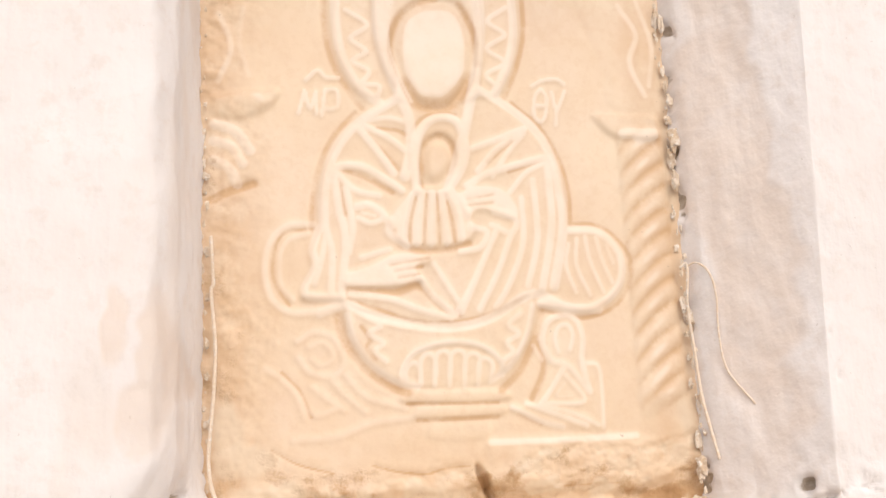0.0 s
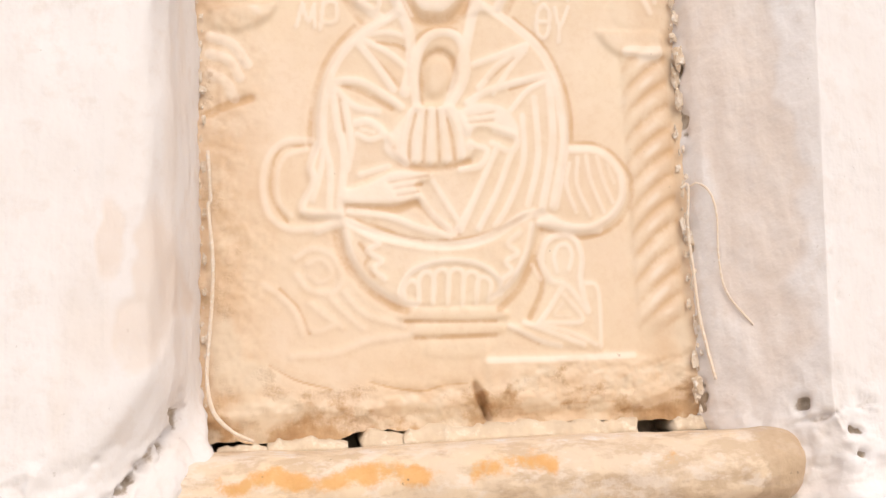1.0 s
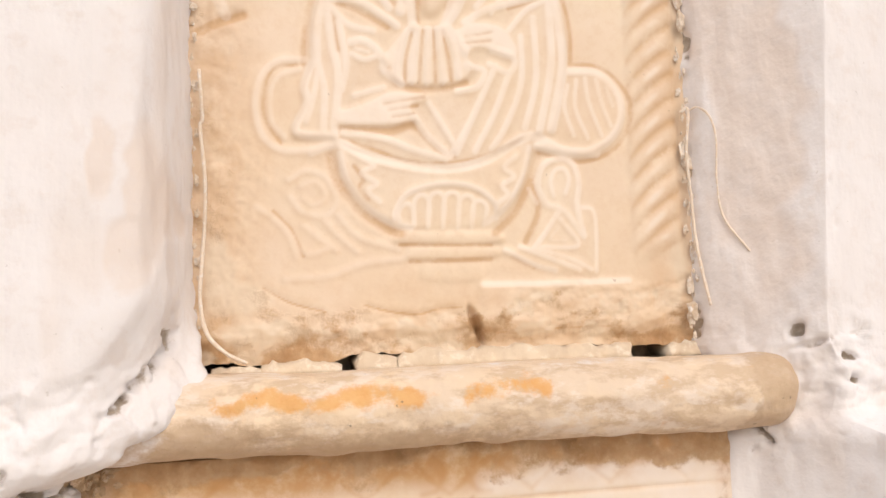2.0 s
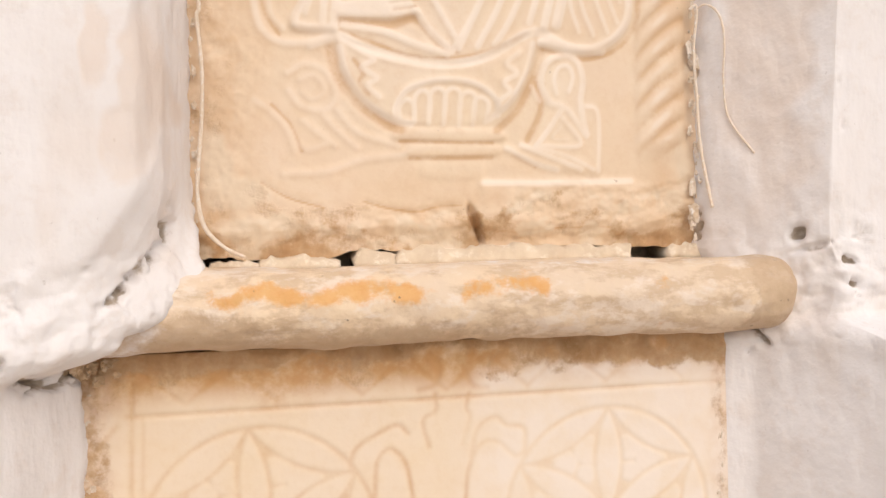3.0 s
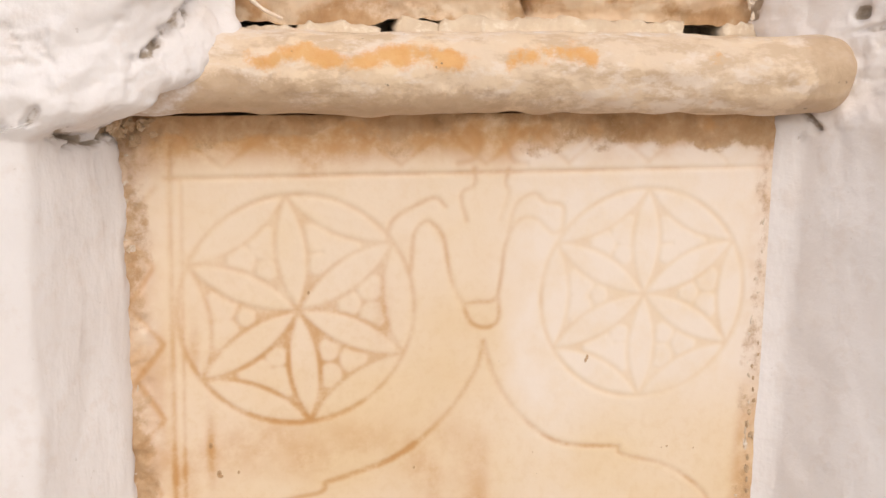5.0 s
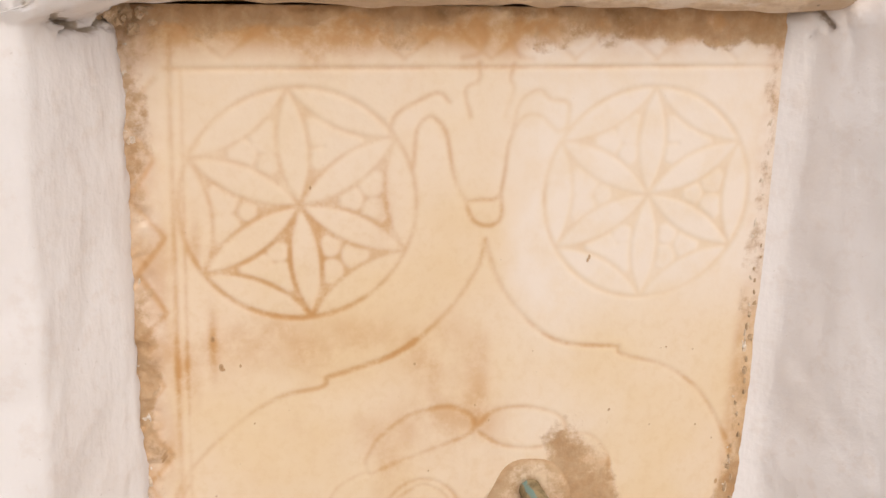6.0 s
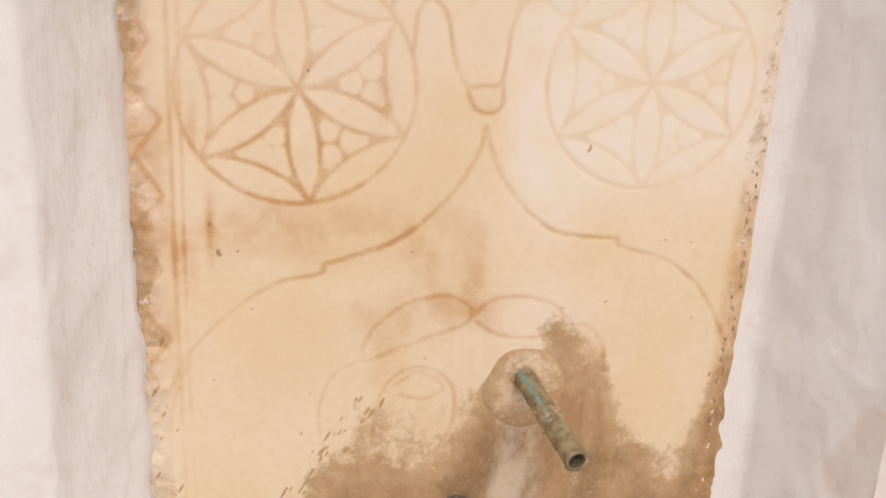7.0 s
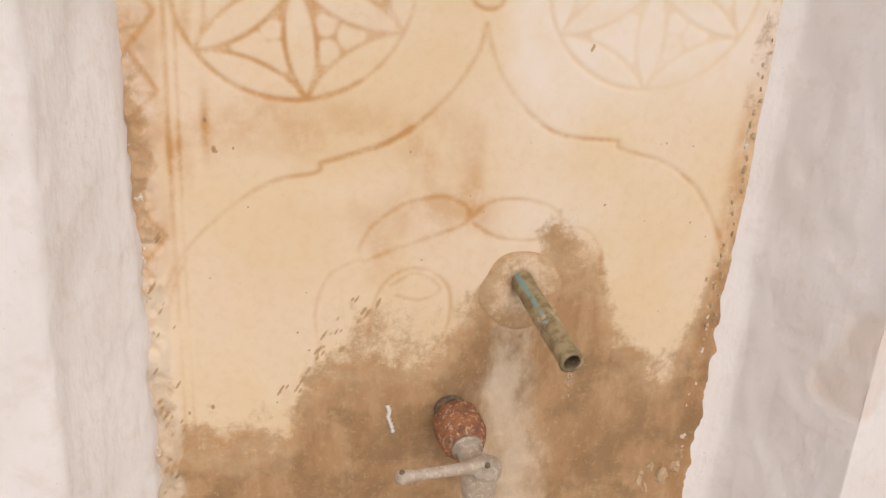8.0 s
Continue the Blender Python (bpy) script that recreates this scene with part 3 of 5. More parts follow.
groove("-7.9 31.2  -7.5 27.8", 0.5, 0.1)
ridge("-9.9 26.6  -10.6 24.5  -10.3 23.1  -11.4 20.4  -8.1 19.9", 0.9, 0.3)
ridge("-9.3 26.1  -9.8 23.5  -10.5 21.3", 0.7, 0.25)
ridge("10.7 36.7  7.8 35.5  5.2 34.5", 0.8, 0.28)
ridge("10.5 36.3  7.7 34.5  5.6 32.2", 0.8, 0.28)
ridge("10.5 36.1  8.8 34.2  7.0 31.7", 0.7, 0.25)
groove("9.2 35.3  6.6 33.1", 0.5, 0.1)
ridge("13.0 33.8  9.3 32.8  6.4 31.9  4.4 30.7", 0.9, 0.28)
ridge("12.4 33.1  10.4 32.0  8.7 30.1", 0.7, 0.25)
groove("12.0 33.3  8.7 32.2", 0.5, 0.1)
ridge("12.7 33.0  12.6 26.6  11.1 20.2", 0.9, 0.3)
ridge("11.1 31.3  11.1 25.5  9.8 20.8", 0.8, 0.28)
ridge("9.8 29.5  9.6 25.0  8.0 21.1  6.5 18.8", 0.8, 0.26)
ridge("8.4 25.7  6.9 22.2  4.9 18.6", 0.8, 0.26)
ridge("7.2 26.6  5.3 22.8  3.1 18.4", 0.8, 0.26)
ridge("5.9 24.0  4.1 20.6  2.5 18.1", 0.8, 0.26)
ridge("-0.6 21.6  0.6 19.9  2.3 18.3", 0.8, 0.3)
ridge("0.7 23.1  2.1 20.7  3.1 19.0", 0.7, 0.25)
ridge("-7.2 20.3  -3.6 19.8  -0.8 18.7  2.1 17.9", 0.8, 0.28)
# bowl
fill("-7.9 19.4  -5.3 18.1  -1.1 17.0  2.1 16.7  5.3 17.2  8.5 18.6  10.4 20.1  9.9 16.7  8.4 14.1  5.5 12.0  2.3 11.5  -1.4 11.7  -4.0 12.7  -6.4 15.0  -7.5 17.2", 0.6, 0.6)
ridge("-10.1 18.6  -7.8 19.3  -5.3 18.2  -1.1 17.2  2.6 17.0  6.0 17.8  10.2 20.0  13.3 18.7  16.8 18.4", 1.0, 0.35)
groove("-7.4 19.8  -4.2 18.6  -1.0 17.6  2.4 17.5  5.6 18.1  9.4 19.7", 0.5, 0.12)
groove("-8.4 18.2  -7.8 15.8  -6.1 13.5  -3.5 11.6  -2.4 11.1", 1.0, 0.2)
groove("6.5 11.0  8.6 13.0  10.3 16.2  11.0 18.3", 0.8, 0.14)
ridge("-7.6 18.4  -7.1 16.1  -5.6 13.8  -3.2 12.1  -1.4 11.6", 0.8, 0.25)
ridge("10.1 18.9  9.3 16.2  7.8 13.6  5.8 12.0", 0.8, 0.25)
ridge("-5.8 18.1  -4.6 17.3  -5.7 16.6  -4.4 15.7  -5.2 15.0  -4.2 14.0", 0.7, 0.22)
ridge("8.8 18.1  7.6 17.1  8.5 16.2  7.3 15.4  7.8 14.5  6.6 13.6", 0.7, 0.22)
groove("-6.4 17.3  -5.6 16.1  -5.9 15.3  -5.2 14.3", 0.5, 0.1)
dig("-2.7 12.1  -2.6 13.4  -1.3 14.8  1.7 15.4  4.6 15.0  6.5 13.6  6.5 12.2  1.7 11.6", 0.3, 0.4)
ridge("-2.9 11.9  -2.7 13.3  -1.4 14.8  1.7 15.6  4.7 15.2  6.5 13.8  6.7 12.4", 0.7, 0.25)
ridge("-2.4 12.0  -2.4 13.2  -1.7 13.8  -1.1 13.3  -1.1 11.8", 0.6, 0.24)
ridge("-1.1 11.8  -1.0 13.9  -0.3 14.6  0.4 13.9  0.2 11.7", 0.6, 0.24)
ridge("0.2 11.7  0.4 14.1  1.1 14.8  1.8 14.2  1.6 11.6", 0.6, 0.24)
ridge("1.6 11.6  1.8 14.2  2.6 14.8  3.2 14.2  3.0 11.5", 0.6, 0.24)
ridge("3.0 11.5  3.2 13.9  4.0 14.5  4.6 13.9  4.3 11.6", 0.6, 0.24)
ridge("4.3 11.6  4.5 13.6  5.2 14.0  5.8 13.4  5.5 11.8", 0.6, 0.24)
fill("-2.5 11.3  6.3 11.1  6.3 10.0  -2.4 10.2", 0.55, 0.4)
fill("-1.6 9.9  6.1 9.8  6.0 8.7  -1.3 8.7", 0.4, 0.4)
groove("-2.4 10.1  6.1 9.9", 0.4, 0.12)
groove("-1.5 8.6  6.0 8.6", 0.5, 0.12)
fill("-0.4 8.4  4.8 8.4  4.7 6.7  -0.3 6.9", 0.15, 0.5)
# cushions
fill("14.3 26.4  17.4 26.2  19.6 24.1  19.7 21.5  18.0 19.3  14.9 18.1  10.6 19.0  12.6 20.5", 0.4, 0.5)
ridge("14.2 26.3  17.3 26.1  19.3 24.1  19.4 21.5  17.8 19.4  14.9 18.4  10.9 19.1", 1.0, 0.3)
groove("14.6 27.0  17.8 26.7  20.2 24.3  20.3 21.3  18.5 18.7  15.1 17.6  11.1 18.4", 0.5, 0.1)
ridge("14.2 24.9  13.8 22.7  14.6 20.1", 0.6, 0.22)
ridge("15.1 25.4  14.9 22.7  16.0 19.8", 0.6, 0.22)
ridge("16.0 25.6  16.3 23.2  17.4 20.1", 0.6, 0.22)
ridge("17.1 25.5  17.6 23.2  18.4 21.0", 0.6, 0.22)
ridge("18.1 24.8  18.7 22.9", 0.5, 0.18)
ridge("-10.4 27.0  -12.9 26.8  -14.5 25.1  -14.9 22.5  -14.3 20.0  -12.4 18.7  -8.4 19.0", 0.9, 0.22)
ridge("-10.9 26.1  -12.7 25.5  -13.5 24.1  -13.5 21.4  -12.4 19.9", 0.7, 0.18)
groove("-11.2 26.5  -13.2 26.1  -14.1 24.1  -14.1 21.5  -12.8 19.4", 0.4, 0.1)
# kneeling figures at the foot
fill("10.9 15.6  11.3 17.3  12.7 18.1  14.4 17.6  15.1 15.7  14.9 13.4  16.4 12.7  16.4 7.2  12.8 7.3  7.2 9.3  9.6 9.8  10.9 12.4  11.5 13.9", 0.25, 0.4)
ridge("11.5 13.7  10.8 15.4  11.3 17.1  12.7 17.9  14.3 17.5  14.9 15.7  14.6 13.4  15.1 10.6", 0.8, 0.28)
ridge("12.3 14.4  12.1 15.8  12.6 16.8  13.5 16.9  13.9 15.9  13.5 14.6", 0.6, 0.24)
ridge("11.7 13.5  13.3 12.9  15.1 10.5", 0.7, 0.26)
ridge("12.7 12.9  11.2 10.8  10.1 9.5", 0.7, 0.26)
ridge("10.6 9.6  14.5 9.7  12.8 12.2", 0.6, 0.22)
ridge("12.7 11.4  11.8 10.3  13.3 10.2", 0.4, 0.16)
ridge("14.9 13.3  16.3 12.6  16.2 7.2", 0.6, 0.22)
ridge("9.9 15.1  10.7 13.7", 0.6, 0.22)
ridge("7.4 9.4  10.1 8.0  12.2 7.4", 0.7, 0.24)
ridge("8.8 9.7  11.8 8.5  14.5 7.4", 0.7, 0.24)
ridge("10.3 9.5  13.5 8.5  15.7 7.4", 0.6, 0.22)
groove("10.3 15.4  10.8 13.0  9.4 10.1", 0.7, 0.12)
groove("8.0 8.8  10.1 7.7", 0.4, 0.1)
ridge("-12.2 16.1  -10.6 16.9  -8.8 16.2  -8.0 14.2  -9.0 12.9  -11.0 13.2  -12.1 14.6", 0.8, 0.17)
ridge("-11.2 15.5  -9.8 15.9  -9.0 14.6  -10.1 13.8  -11.0 14.4", 0.6, 0.14)
ridge("-15.1 13.8  -13.6 12.7  -12.3 11.2  -11.7 9.3", 0.8, 0.16)
ridge("-12.6 11.8  -10.9 9.5  -8.7 10.0", 0.7, 0.15)
ridge("-11.0 12.0  -9.7 10.9  -8.2 9.8", 0.7, 0.15)
ridge("-9.2 12.5  -8.0 11.1  -6.3 9.6", 0.7, 0.15)
ridge("-8.0 13.0  -6.1 10.9  -2.5 9.7", 0.7, 0.16)
ridge("-12.7 7.3  -8.8 7.5  -5.7 8.5  -2.0 8.9", 0.8, 0.15)
groove("-13.6 13.3  -12.1 11.7  -11.1 9.3", 0.4, 0.08)
# spandrels of the arch with worn leaves
fill("-20.7 50.7  -12.1 51.1  -14.1 46.3  -14.9 42.8  -14.9 39.9  -14.2 38.7  -17.2 38.2  -20.5 38.1", 0.3, 0.8)
fill("16.6 52.7  18.6 47.1  20.1 42.8  20.3 39.3  26.7 39.2  27.7 53.3", 0.3, 0.8)
ridge("21.9 50.4  23.6 47.3  22.6 44.1  23.9 40.5", 0.9, 0.2)
ridge("24.0 51.1  25.2 46.1  24.5 41.6", 0.8, 0.18)
ridge("-18.8 47.8  -17.7 44.4  -18.9 40.9", 0.8, 0.2)
ridge("-16.5 48.5  -16.9 45.0  -16.1 41.6", 0.8, 0.15)
# letters
ridge("-10.9 40.2  -11.5 37.9", 0.45, 0.35)
ridge("-10.9 40.2  -10.4 38.4  -9.8 40.1", 0.45, 0.35)
ridge("-9.8 40.1  -9.8 37.9", 0.45, 0.35)
ridge("-8.9 40.3  -7.8 40.3  -7.8 38.6  -9.1 38.5  -8.9 40.3  -9.3 37.7", 0.45, 0.35)
ridge("-10.7 41.3  -9.6 42.3  -8.8 41.6  -7.6 41.6", 0.5, 0.35)
ridge("12.8 41.0  12.1 40.1  11.9 38.3  12.5 37.5  13.1 38.3  13.3 40.1  12.8 41.0", 0.45, 0.35)
ridge("12.1 39.2  13.2 39.2", 0.45, 0.35)
ridge("13.9 40.7  14.3 38.8  15.3 40.8", 0.45, 0.35)
ridge("14.3 38.9  14.1 37.2", 0.45, 0.35)
ridge("11.9 41.3  13.0 41.9  14.5 42.1  15.3 41.6", 0.5, 0.35)
# capitals and plinth
fill("-19.4 39.4  -16.0 39.9  -13.4 40.1  -14.0 38.7  -15.6 37.7  -17.7 37.3  -19.4 37.6", 0.7, 0.6)
fill("18.1 38.4  21.3 38.4  24.8 38.1  24.6 35.8  22.7 35.7  20.2 36.0  18.8 37.1", 0.7, 0.6)
ridge("-19.3 36.6  -17.4 36.0  -16.1 34.1", 1.0, 0.5)
ridge("-19.4 35.0  -17.7 34.4  -16.8 32.8", 1.0, 0.5)
ridge("-19.4 33.1  -18.1 32.4  -17.3 30.9", 1.0, 0.5)
groove("-19.6 29.3  -18.1 30.1  -15.8 30.9", 0.8, 0.5)
fill("4.9 6.1  19.5 6.1  20.1 4.8  19.7 1.2  11.5 1.6  5.2 1.9  5.0 4.3", 0.45, 1.0)
ridge("5.2 6.3  11.9 6.2  19.4 6.3", 0.8, 0.25)
# cracks
groove("-5.8 4.8  -3.8 4.2  -1.1 3.8  0.8 4.2  3.1 4.3", 0.22, 0.22)
groove("4.7 2.2  7.8 1.8  11.0 2.0  14.7 2.0  17.4 2.0", 0.2, 0.2)
groove("-14.7 6.6  -12.3 5.2  -9.3 4.3", 0.2, 0.2)
# twisted column
centre = 0.2275 + 0.012 * (slab.Z - 1.45)
across = (slab.X - centre) / 0.026
inside = step(1.05, 0.85, np.abs(across)) * step(1.255, 1.285, slab.Z) * step(1.552, 1.54, slab.Z)
twist = np.sin(2 * np.pi * ((slab.Z - 1.2) / 0.0235 - 0.85 * across + 0.25 * across ** 2))
slab.H += inside * (0.008 * np.sqrt(np.clip(1 - across ** 2, 0, 1)) + 0.0042 * (0.5 + 0.5 * twist) ** 0.4 - 0.003)
# worn foliage in the spandrels
spandrel = step(0.195, 0.215, slab.X) * step(1.56, 1.60, slab.Z) + step(-0.165, -0.185, slab.X) * step(1.57, 1.60, slab.Z)
slab.H += spandrel * 0.0022 * np.abs(vnoise(slab.X * 2.2, slab.Z, 0.03, 31))
X, Z = slab.X, slab.Z
slab.blur(4)
slab.H *= 0.53
wear = fbm(X, Z, 0.02, 41)
worn_left = step(-0.13, -0.19, X + 0.012 * fbm(X, Z, 0.04, 44))
slab.H *= 1 - 0.45 * worn_left
rough_foot = step(1.232, 1.208, Z + 0.008 * fbm(X, Z, 0.05, 43) + 0.02 * worn_left * step(1.3, 1.2, Z) - 0.02 * step(0.05, 0.08, X))
slab.H += 0.0013 * wear * worn_left + 0.0006 * fbm(X, Z, 0.007, 42) * np.maximum(worn_left, rough_foot) + 0.0012 * wear * rough_foot + 0.0014 * fbm(X, Z * 1.6, 0.014, 54) * rough_foot + 0.0004 * fbm(X, Z, 0.05, 47)
slab.H -= 0.007 * rough_foot * step(1.206, 1.188, Z)
for cx, cz, rx, rz in ((0.042, 1.211, 0.004, 0.012), (0.049, 1.196, 0.003, 0.007)):
    slab.H -= 0.012 * np.exp(-(((X - cx + 0.3 * (Z - cz)) / rx) ** 2 + ((Z - cz) / rz) ** 2) ** 2)
hole = np.exp(-(((X - 0.045) / 0.005) ** 2 + ((Z - 1.204) / 0.015) ** 2))


def blot(cx, cz, rx, rz, amount):
    """A soft-edged stain."""
    return amount * np.exp(-(((X - cx) / rx) ** 2 + ((Z - cz) / rz) ** 2))


crust = 0.12 * step(1.25, 1.21, Z) + worn_left * (0.26 + 0.22 * vnoise(X, Z, 0.05, 49)) + (0.23 + 0.22 * fbm(X, Z * 1.5, 0.035, 60)) * rough_foot + 0.45 * hole + 0.22 * step(1.262, 1.20, Z) * np.clip(fbm(X, Z, 0.03, 57), 0, 1)
crust += 0.32 * step(1.197, 1.187, Z) * (step(0.19, 0.2, X) + step(-0.08, -0.1, X)) + blot(-0.145, 1.235, 0.018, 0.02, 0.45) + blot(-0.09, 1.222, 0.05, 0.008, 0.3) + blot(0.22, 1.192, 0.04, 0.010, 0.3) + blot(-0.20, 1.50, 0.02, 0.03, 0.3)
lime = blot(-0.185, 1.265, 0.012, 0.035, 1.15) + blot(-0.165, 1.236, 0.026, 0.014, 1.2) + blot(-0.192, 1.56, 0.022, 0.016, 0.75) + blot(0.247, 1.265, 0.012, 0.045, 0.8) + blot(0.235, 1.222, 0.02, 0.012, 0.6)
lime += 0.9 * rough_foot * np.clip(fbm(X, Z * 1.5, 0.022, 58), 0, 0.8)
lime += blot(0.005, 1.199, 0.055, 0.008, 0.7) + blot(-0.15, 1.207, 0.05, 0.009, 0.8) + blot(0.12, 1.197, 0.06, 0.006, 0.55) + blot(-0.195, 1.38, 0.006, 0.10, 0.5) + blot(0.015, 1.215, 0.02, 0.006, 0.6)
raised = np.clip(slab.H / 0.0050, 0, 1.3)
# ridge lines and high flats turn paler than the field
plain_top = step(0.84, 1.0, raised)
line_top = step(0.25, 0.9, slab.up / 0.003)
# browner in low fields, cuts and twist grooves, besides the worn left and foot
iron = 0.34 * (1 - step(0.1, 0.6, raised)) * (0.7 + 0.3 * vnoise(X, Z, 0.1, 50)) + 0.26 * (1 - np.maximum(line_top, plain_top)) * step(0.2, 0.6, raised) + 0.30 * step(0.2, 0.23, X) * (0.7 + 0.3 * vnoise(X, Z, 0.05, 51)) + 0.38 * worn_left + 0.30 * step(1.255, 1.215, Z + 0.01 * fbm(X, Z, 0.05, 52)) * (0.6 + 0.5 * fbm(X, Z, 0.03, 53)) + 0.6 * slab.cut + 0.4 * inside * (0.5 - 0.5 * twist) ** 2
foot_edge = Z + step(1.204, 1.184, Z) * (0.0016 * fbm(X, Z * 0, 0.03, 55) + 0.0009 * vnoise(X, Z * 0, 0.006, 56) - 0.003 * step(-0.07, -0.09, X) - 0.002 * step(0.19, 0.2, X))
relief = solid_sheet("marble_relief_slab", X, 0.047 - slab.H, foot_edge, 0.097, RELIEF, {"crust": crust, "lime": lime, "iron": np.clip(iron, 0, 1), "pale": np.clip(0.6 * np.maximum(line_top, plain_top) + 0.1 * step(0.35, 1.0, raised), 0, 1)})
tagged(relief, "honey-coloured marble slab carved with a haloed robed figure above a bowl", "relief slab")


# ---- shelf between the two stones ----
along = np.linspace(-0.33, 0.318, 420)
outline = spline([(0.050, 1.172), (0.010, 1.1725), (-0.025, 1.172), (-0.046, 1.164), (-0.057, 1.147), (-0.055, 1.128), (-0.043, 1.114), (-0.024, 1.108), (0.000, 1.109), (0.050, 1.110)], 6)
A, K = np.meshgrid(along, np.arange(len(outline)), indexing="ij")
oy, oz = outline[:, 0][K], outline[:, 1][K]
end = np.sqrt(np.clip(1 - np.clip((A - 0.285) / 0.034, 0, 1) ** 2 * 0.9, 0, 1))
front = step(0.03, -0.05, oy)
oy = 0.045 + (oy - 0.045) * (0.35 + 0.65 * end)
oz = 1.142 + (oz - 1.142) * (0.55 + 0.45 * end)
oy = oy - front * (0.0022 * fbm(A, oz, 0.05, 61) + 0.0014 * fbm(A, oz * 2, 0.022, 62) + 0.0007 * vnoise(A, oz, 0.006, 66))
oz = oz + 0.0022 * fbm(A, oy * 0.2, 0.12, 63) + (oz < 1.125) * 0.0016 * fbm(A, oy * 0.2, 0.07, 64) + 0.0012 * vnoise(A, oy, 0.02, 65)
side_iron = np.clip(np.exp(-((oz - 1.153 - 0.004 * fbm(A, A * 0, 0.03, 68)) / 0.0085) ** 2) * (1.25 * step(-0.20, -0.185, A) * step(-0.01, -0.03, A) + 0.95 * step(-0.005, 0.01, A) * step(0.085, 0.075, A) + 0.5 * step(0.165, 0.18, A) * step(0.20, 0.19, A)) * (0.8 + 0.5 * fbm(A, oz, 0.02, 67)), 0, 1) * (oy < 0.0)
# browner over the lower half and along the underside; stained right end
side_brown = np.clip((0.52 + 0.25 * fbm(A, oz, 0.04, 59)) * step(1.146, 1.122, oz) * step(0.12, -0.02, A) + 0.4 * step(1.130, 1.110, oz) + (0.62 + 0.4 * fbm(A, oz, 0.03, 69)) * step(0.235, 0.275, A) + 0.5 * step(-0.14, -0.2, A) * step(1.152, 1.14, oz), 0, 1)
side_lime = np.clip(0.55 * step(-0.19, -0.25, A) + 0.32 * step(-0.05, -0.02, A) * step(0.15, 0.12, A) * step(1.147, 1.137, oz) + 0.45 * step(0.02, -0.01, oy) * step(1.165, 1.17, oz), 0, 1)
n_a, n_k = A.shape
shelf_faces = grid_faces(n_a, n_k) + [list(range(n_k))[::-1], [(n_a - 1) * n_k + k for k in range(n_k)]] + [[a * n_k, (a + 1) * n_k, (a + 1) * n_k + n_k - 1, a * n_k + n_k - 1] for a in range(n_a - 1)]
shelf = mesh_object("stone_shelf", np.stack([A, oy, oz], -1).reshape(-1, 3), [f[::-1] for f in shelf_faces], SHELF, attrs={"iron": side_iron, "crust": side_brown, "lime": side_lime})
tagged(shelf, "worn rounded stone shelf with orange rust stains", "stone shelf")


# ---- lower slab: engraved fountain panel ----
panel = Carving(-0.300, 0.262, 0.32, 1.107, 0.0013, 0.40)
slab = panel
# tulip between the rosettes
groove("-8.2 60.5  -7.7 61.9  -5.7 63.1  -4.1 63.7  -3.2 62.9", 0.45, 0.11)
groove("-6.2 57.6  -5.9 60.7  -4.8 61.7  -3.5 60.4  -2.8 57.0  -1.8 54.7  -0.5 54.6  1.1 54.8  1.6 56.6  2.0 59.6  3.1 61.6  4.6 61.7  6.1 60.4  7.1 60.7", 0.45, 0.11)
groove("-1.8 54.7  -1.0 52.8  0.4 52.3  1.4 53.0  1.4 54.8", 0.45, 0.11)
groove("2.2 60.7  2.9 63.0  4.4 63.9  5.4 63.1  7.0 62.7  7.0 60.5", 0.45, 0.11)
groove("-1.4 61.6  -1.9 63.9  -0.8 64.7  -0.8 66.1", 0.45, 0.11)
groove("1.5 61.7  2.2 64.0  1.9 64.8  2.2 66.0", 0.45, 0.11)
groove("-1.4 69.6  -0.5 68.5  -0.8 66.9  -2.3 66.5", 0.5, 0.12)
groove("2.6 69.6  1.9 68.2  2.5 66.7  3.7 66.4", 0.5, 0.12)
# ogee arch
groove("0.1 51.1  -0.6 48.5  -2.8 45.1  -6.9 41.5  -11.0 39.9  -13.8 39.2", 0.5, 0.12)
groove("-13.8 39.2  -14.2 38.3  -18.1 37.5  -22.3 34.6  -25.8 30.9  -27.4 27.6", 0.5, 0.12)
groove("-25.4 30.7  -26.9 27.2  -27.7 23.0", 0.4, 0.11)
groove("0.1 51.1  1.2 47.6  3.4 44.3  7.1 41.4  12.7 40.6", 0.5, 0.12)
groove("12.7 40.6  13.2 39.8  17.5 38.4  21.0 35.7  23.5 31.7  24.7 28.9", 0.5, 0.12)
# leaf shapes
groove("-10.5 30.8  -9.2 33.1  -6.4 35.1  -2.8 35.7  -0.7 34.5  -0.9 33.0  -3.7 31.9  -7.9 30.5  -10.0 29.6  -10.5 30.8", 0.4, 0.09)
groove("-0.2 33.7  1.4 35.1  4.6 35.2  7.6 34.0  8.0 32.0  5.4 31.1  2.1 31.6  -0.1 33.0", 0.4, 0.09)
groove("8.0 32.3  10.7 31.9  12.5 29.5  12.3 27.4", 0.4, 0.08)
groove("-10.5 29.9  -13.2 28.2  -14.4 24.5  -13.8 20.7  -11.6 17.4", 0.4, 0.07)
groove("-7.6 27.0  -5.2 28.2  -2.9 26.6  -4.6 25.4  -7.0 26.0", 0.3, 0.07)
groove("-7.7 14.9  -9.4 18.0  -9.3 23.8  -7.9 27.5  -5.0 28.7  -2.2 26.8  -1.9 23.0  -3.3 19.8", 0.4, 0.09)


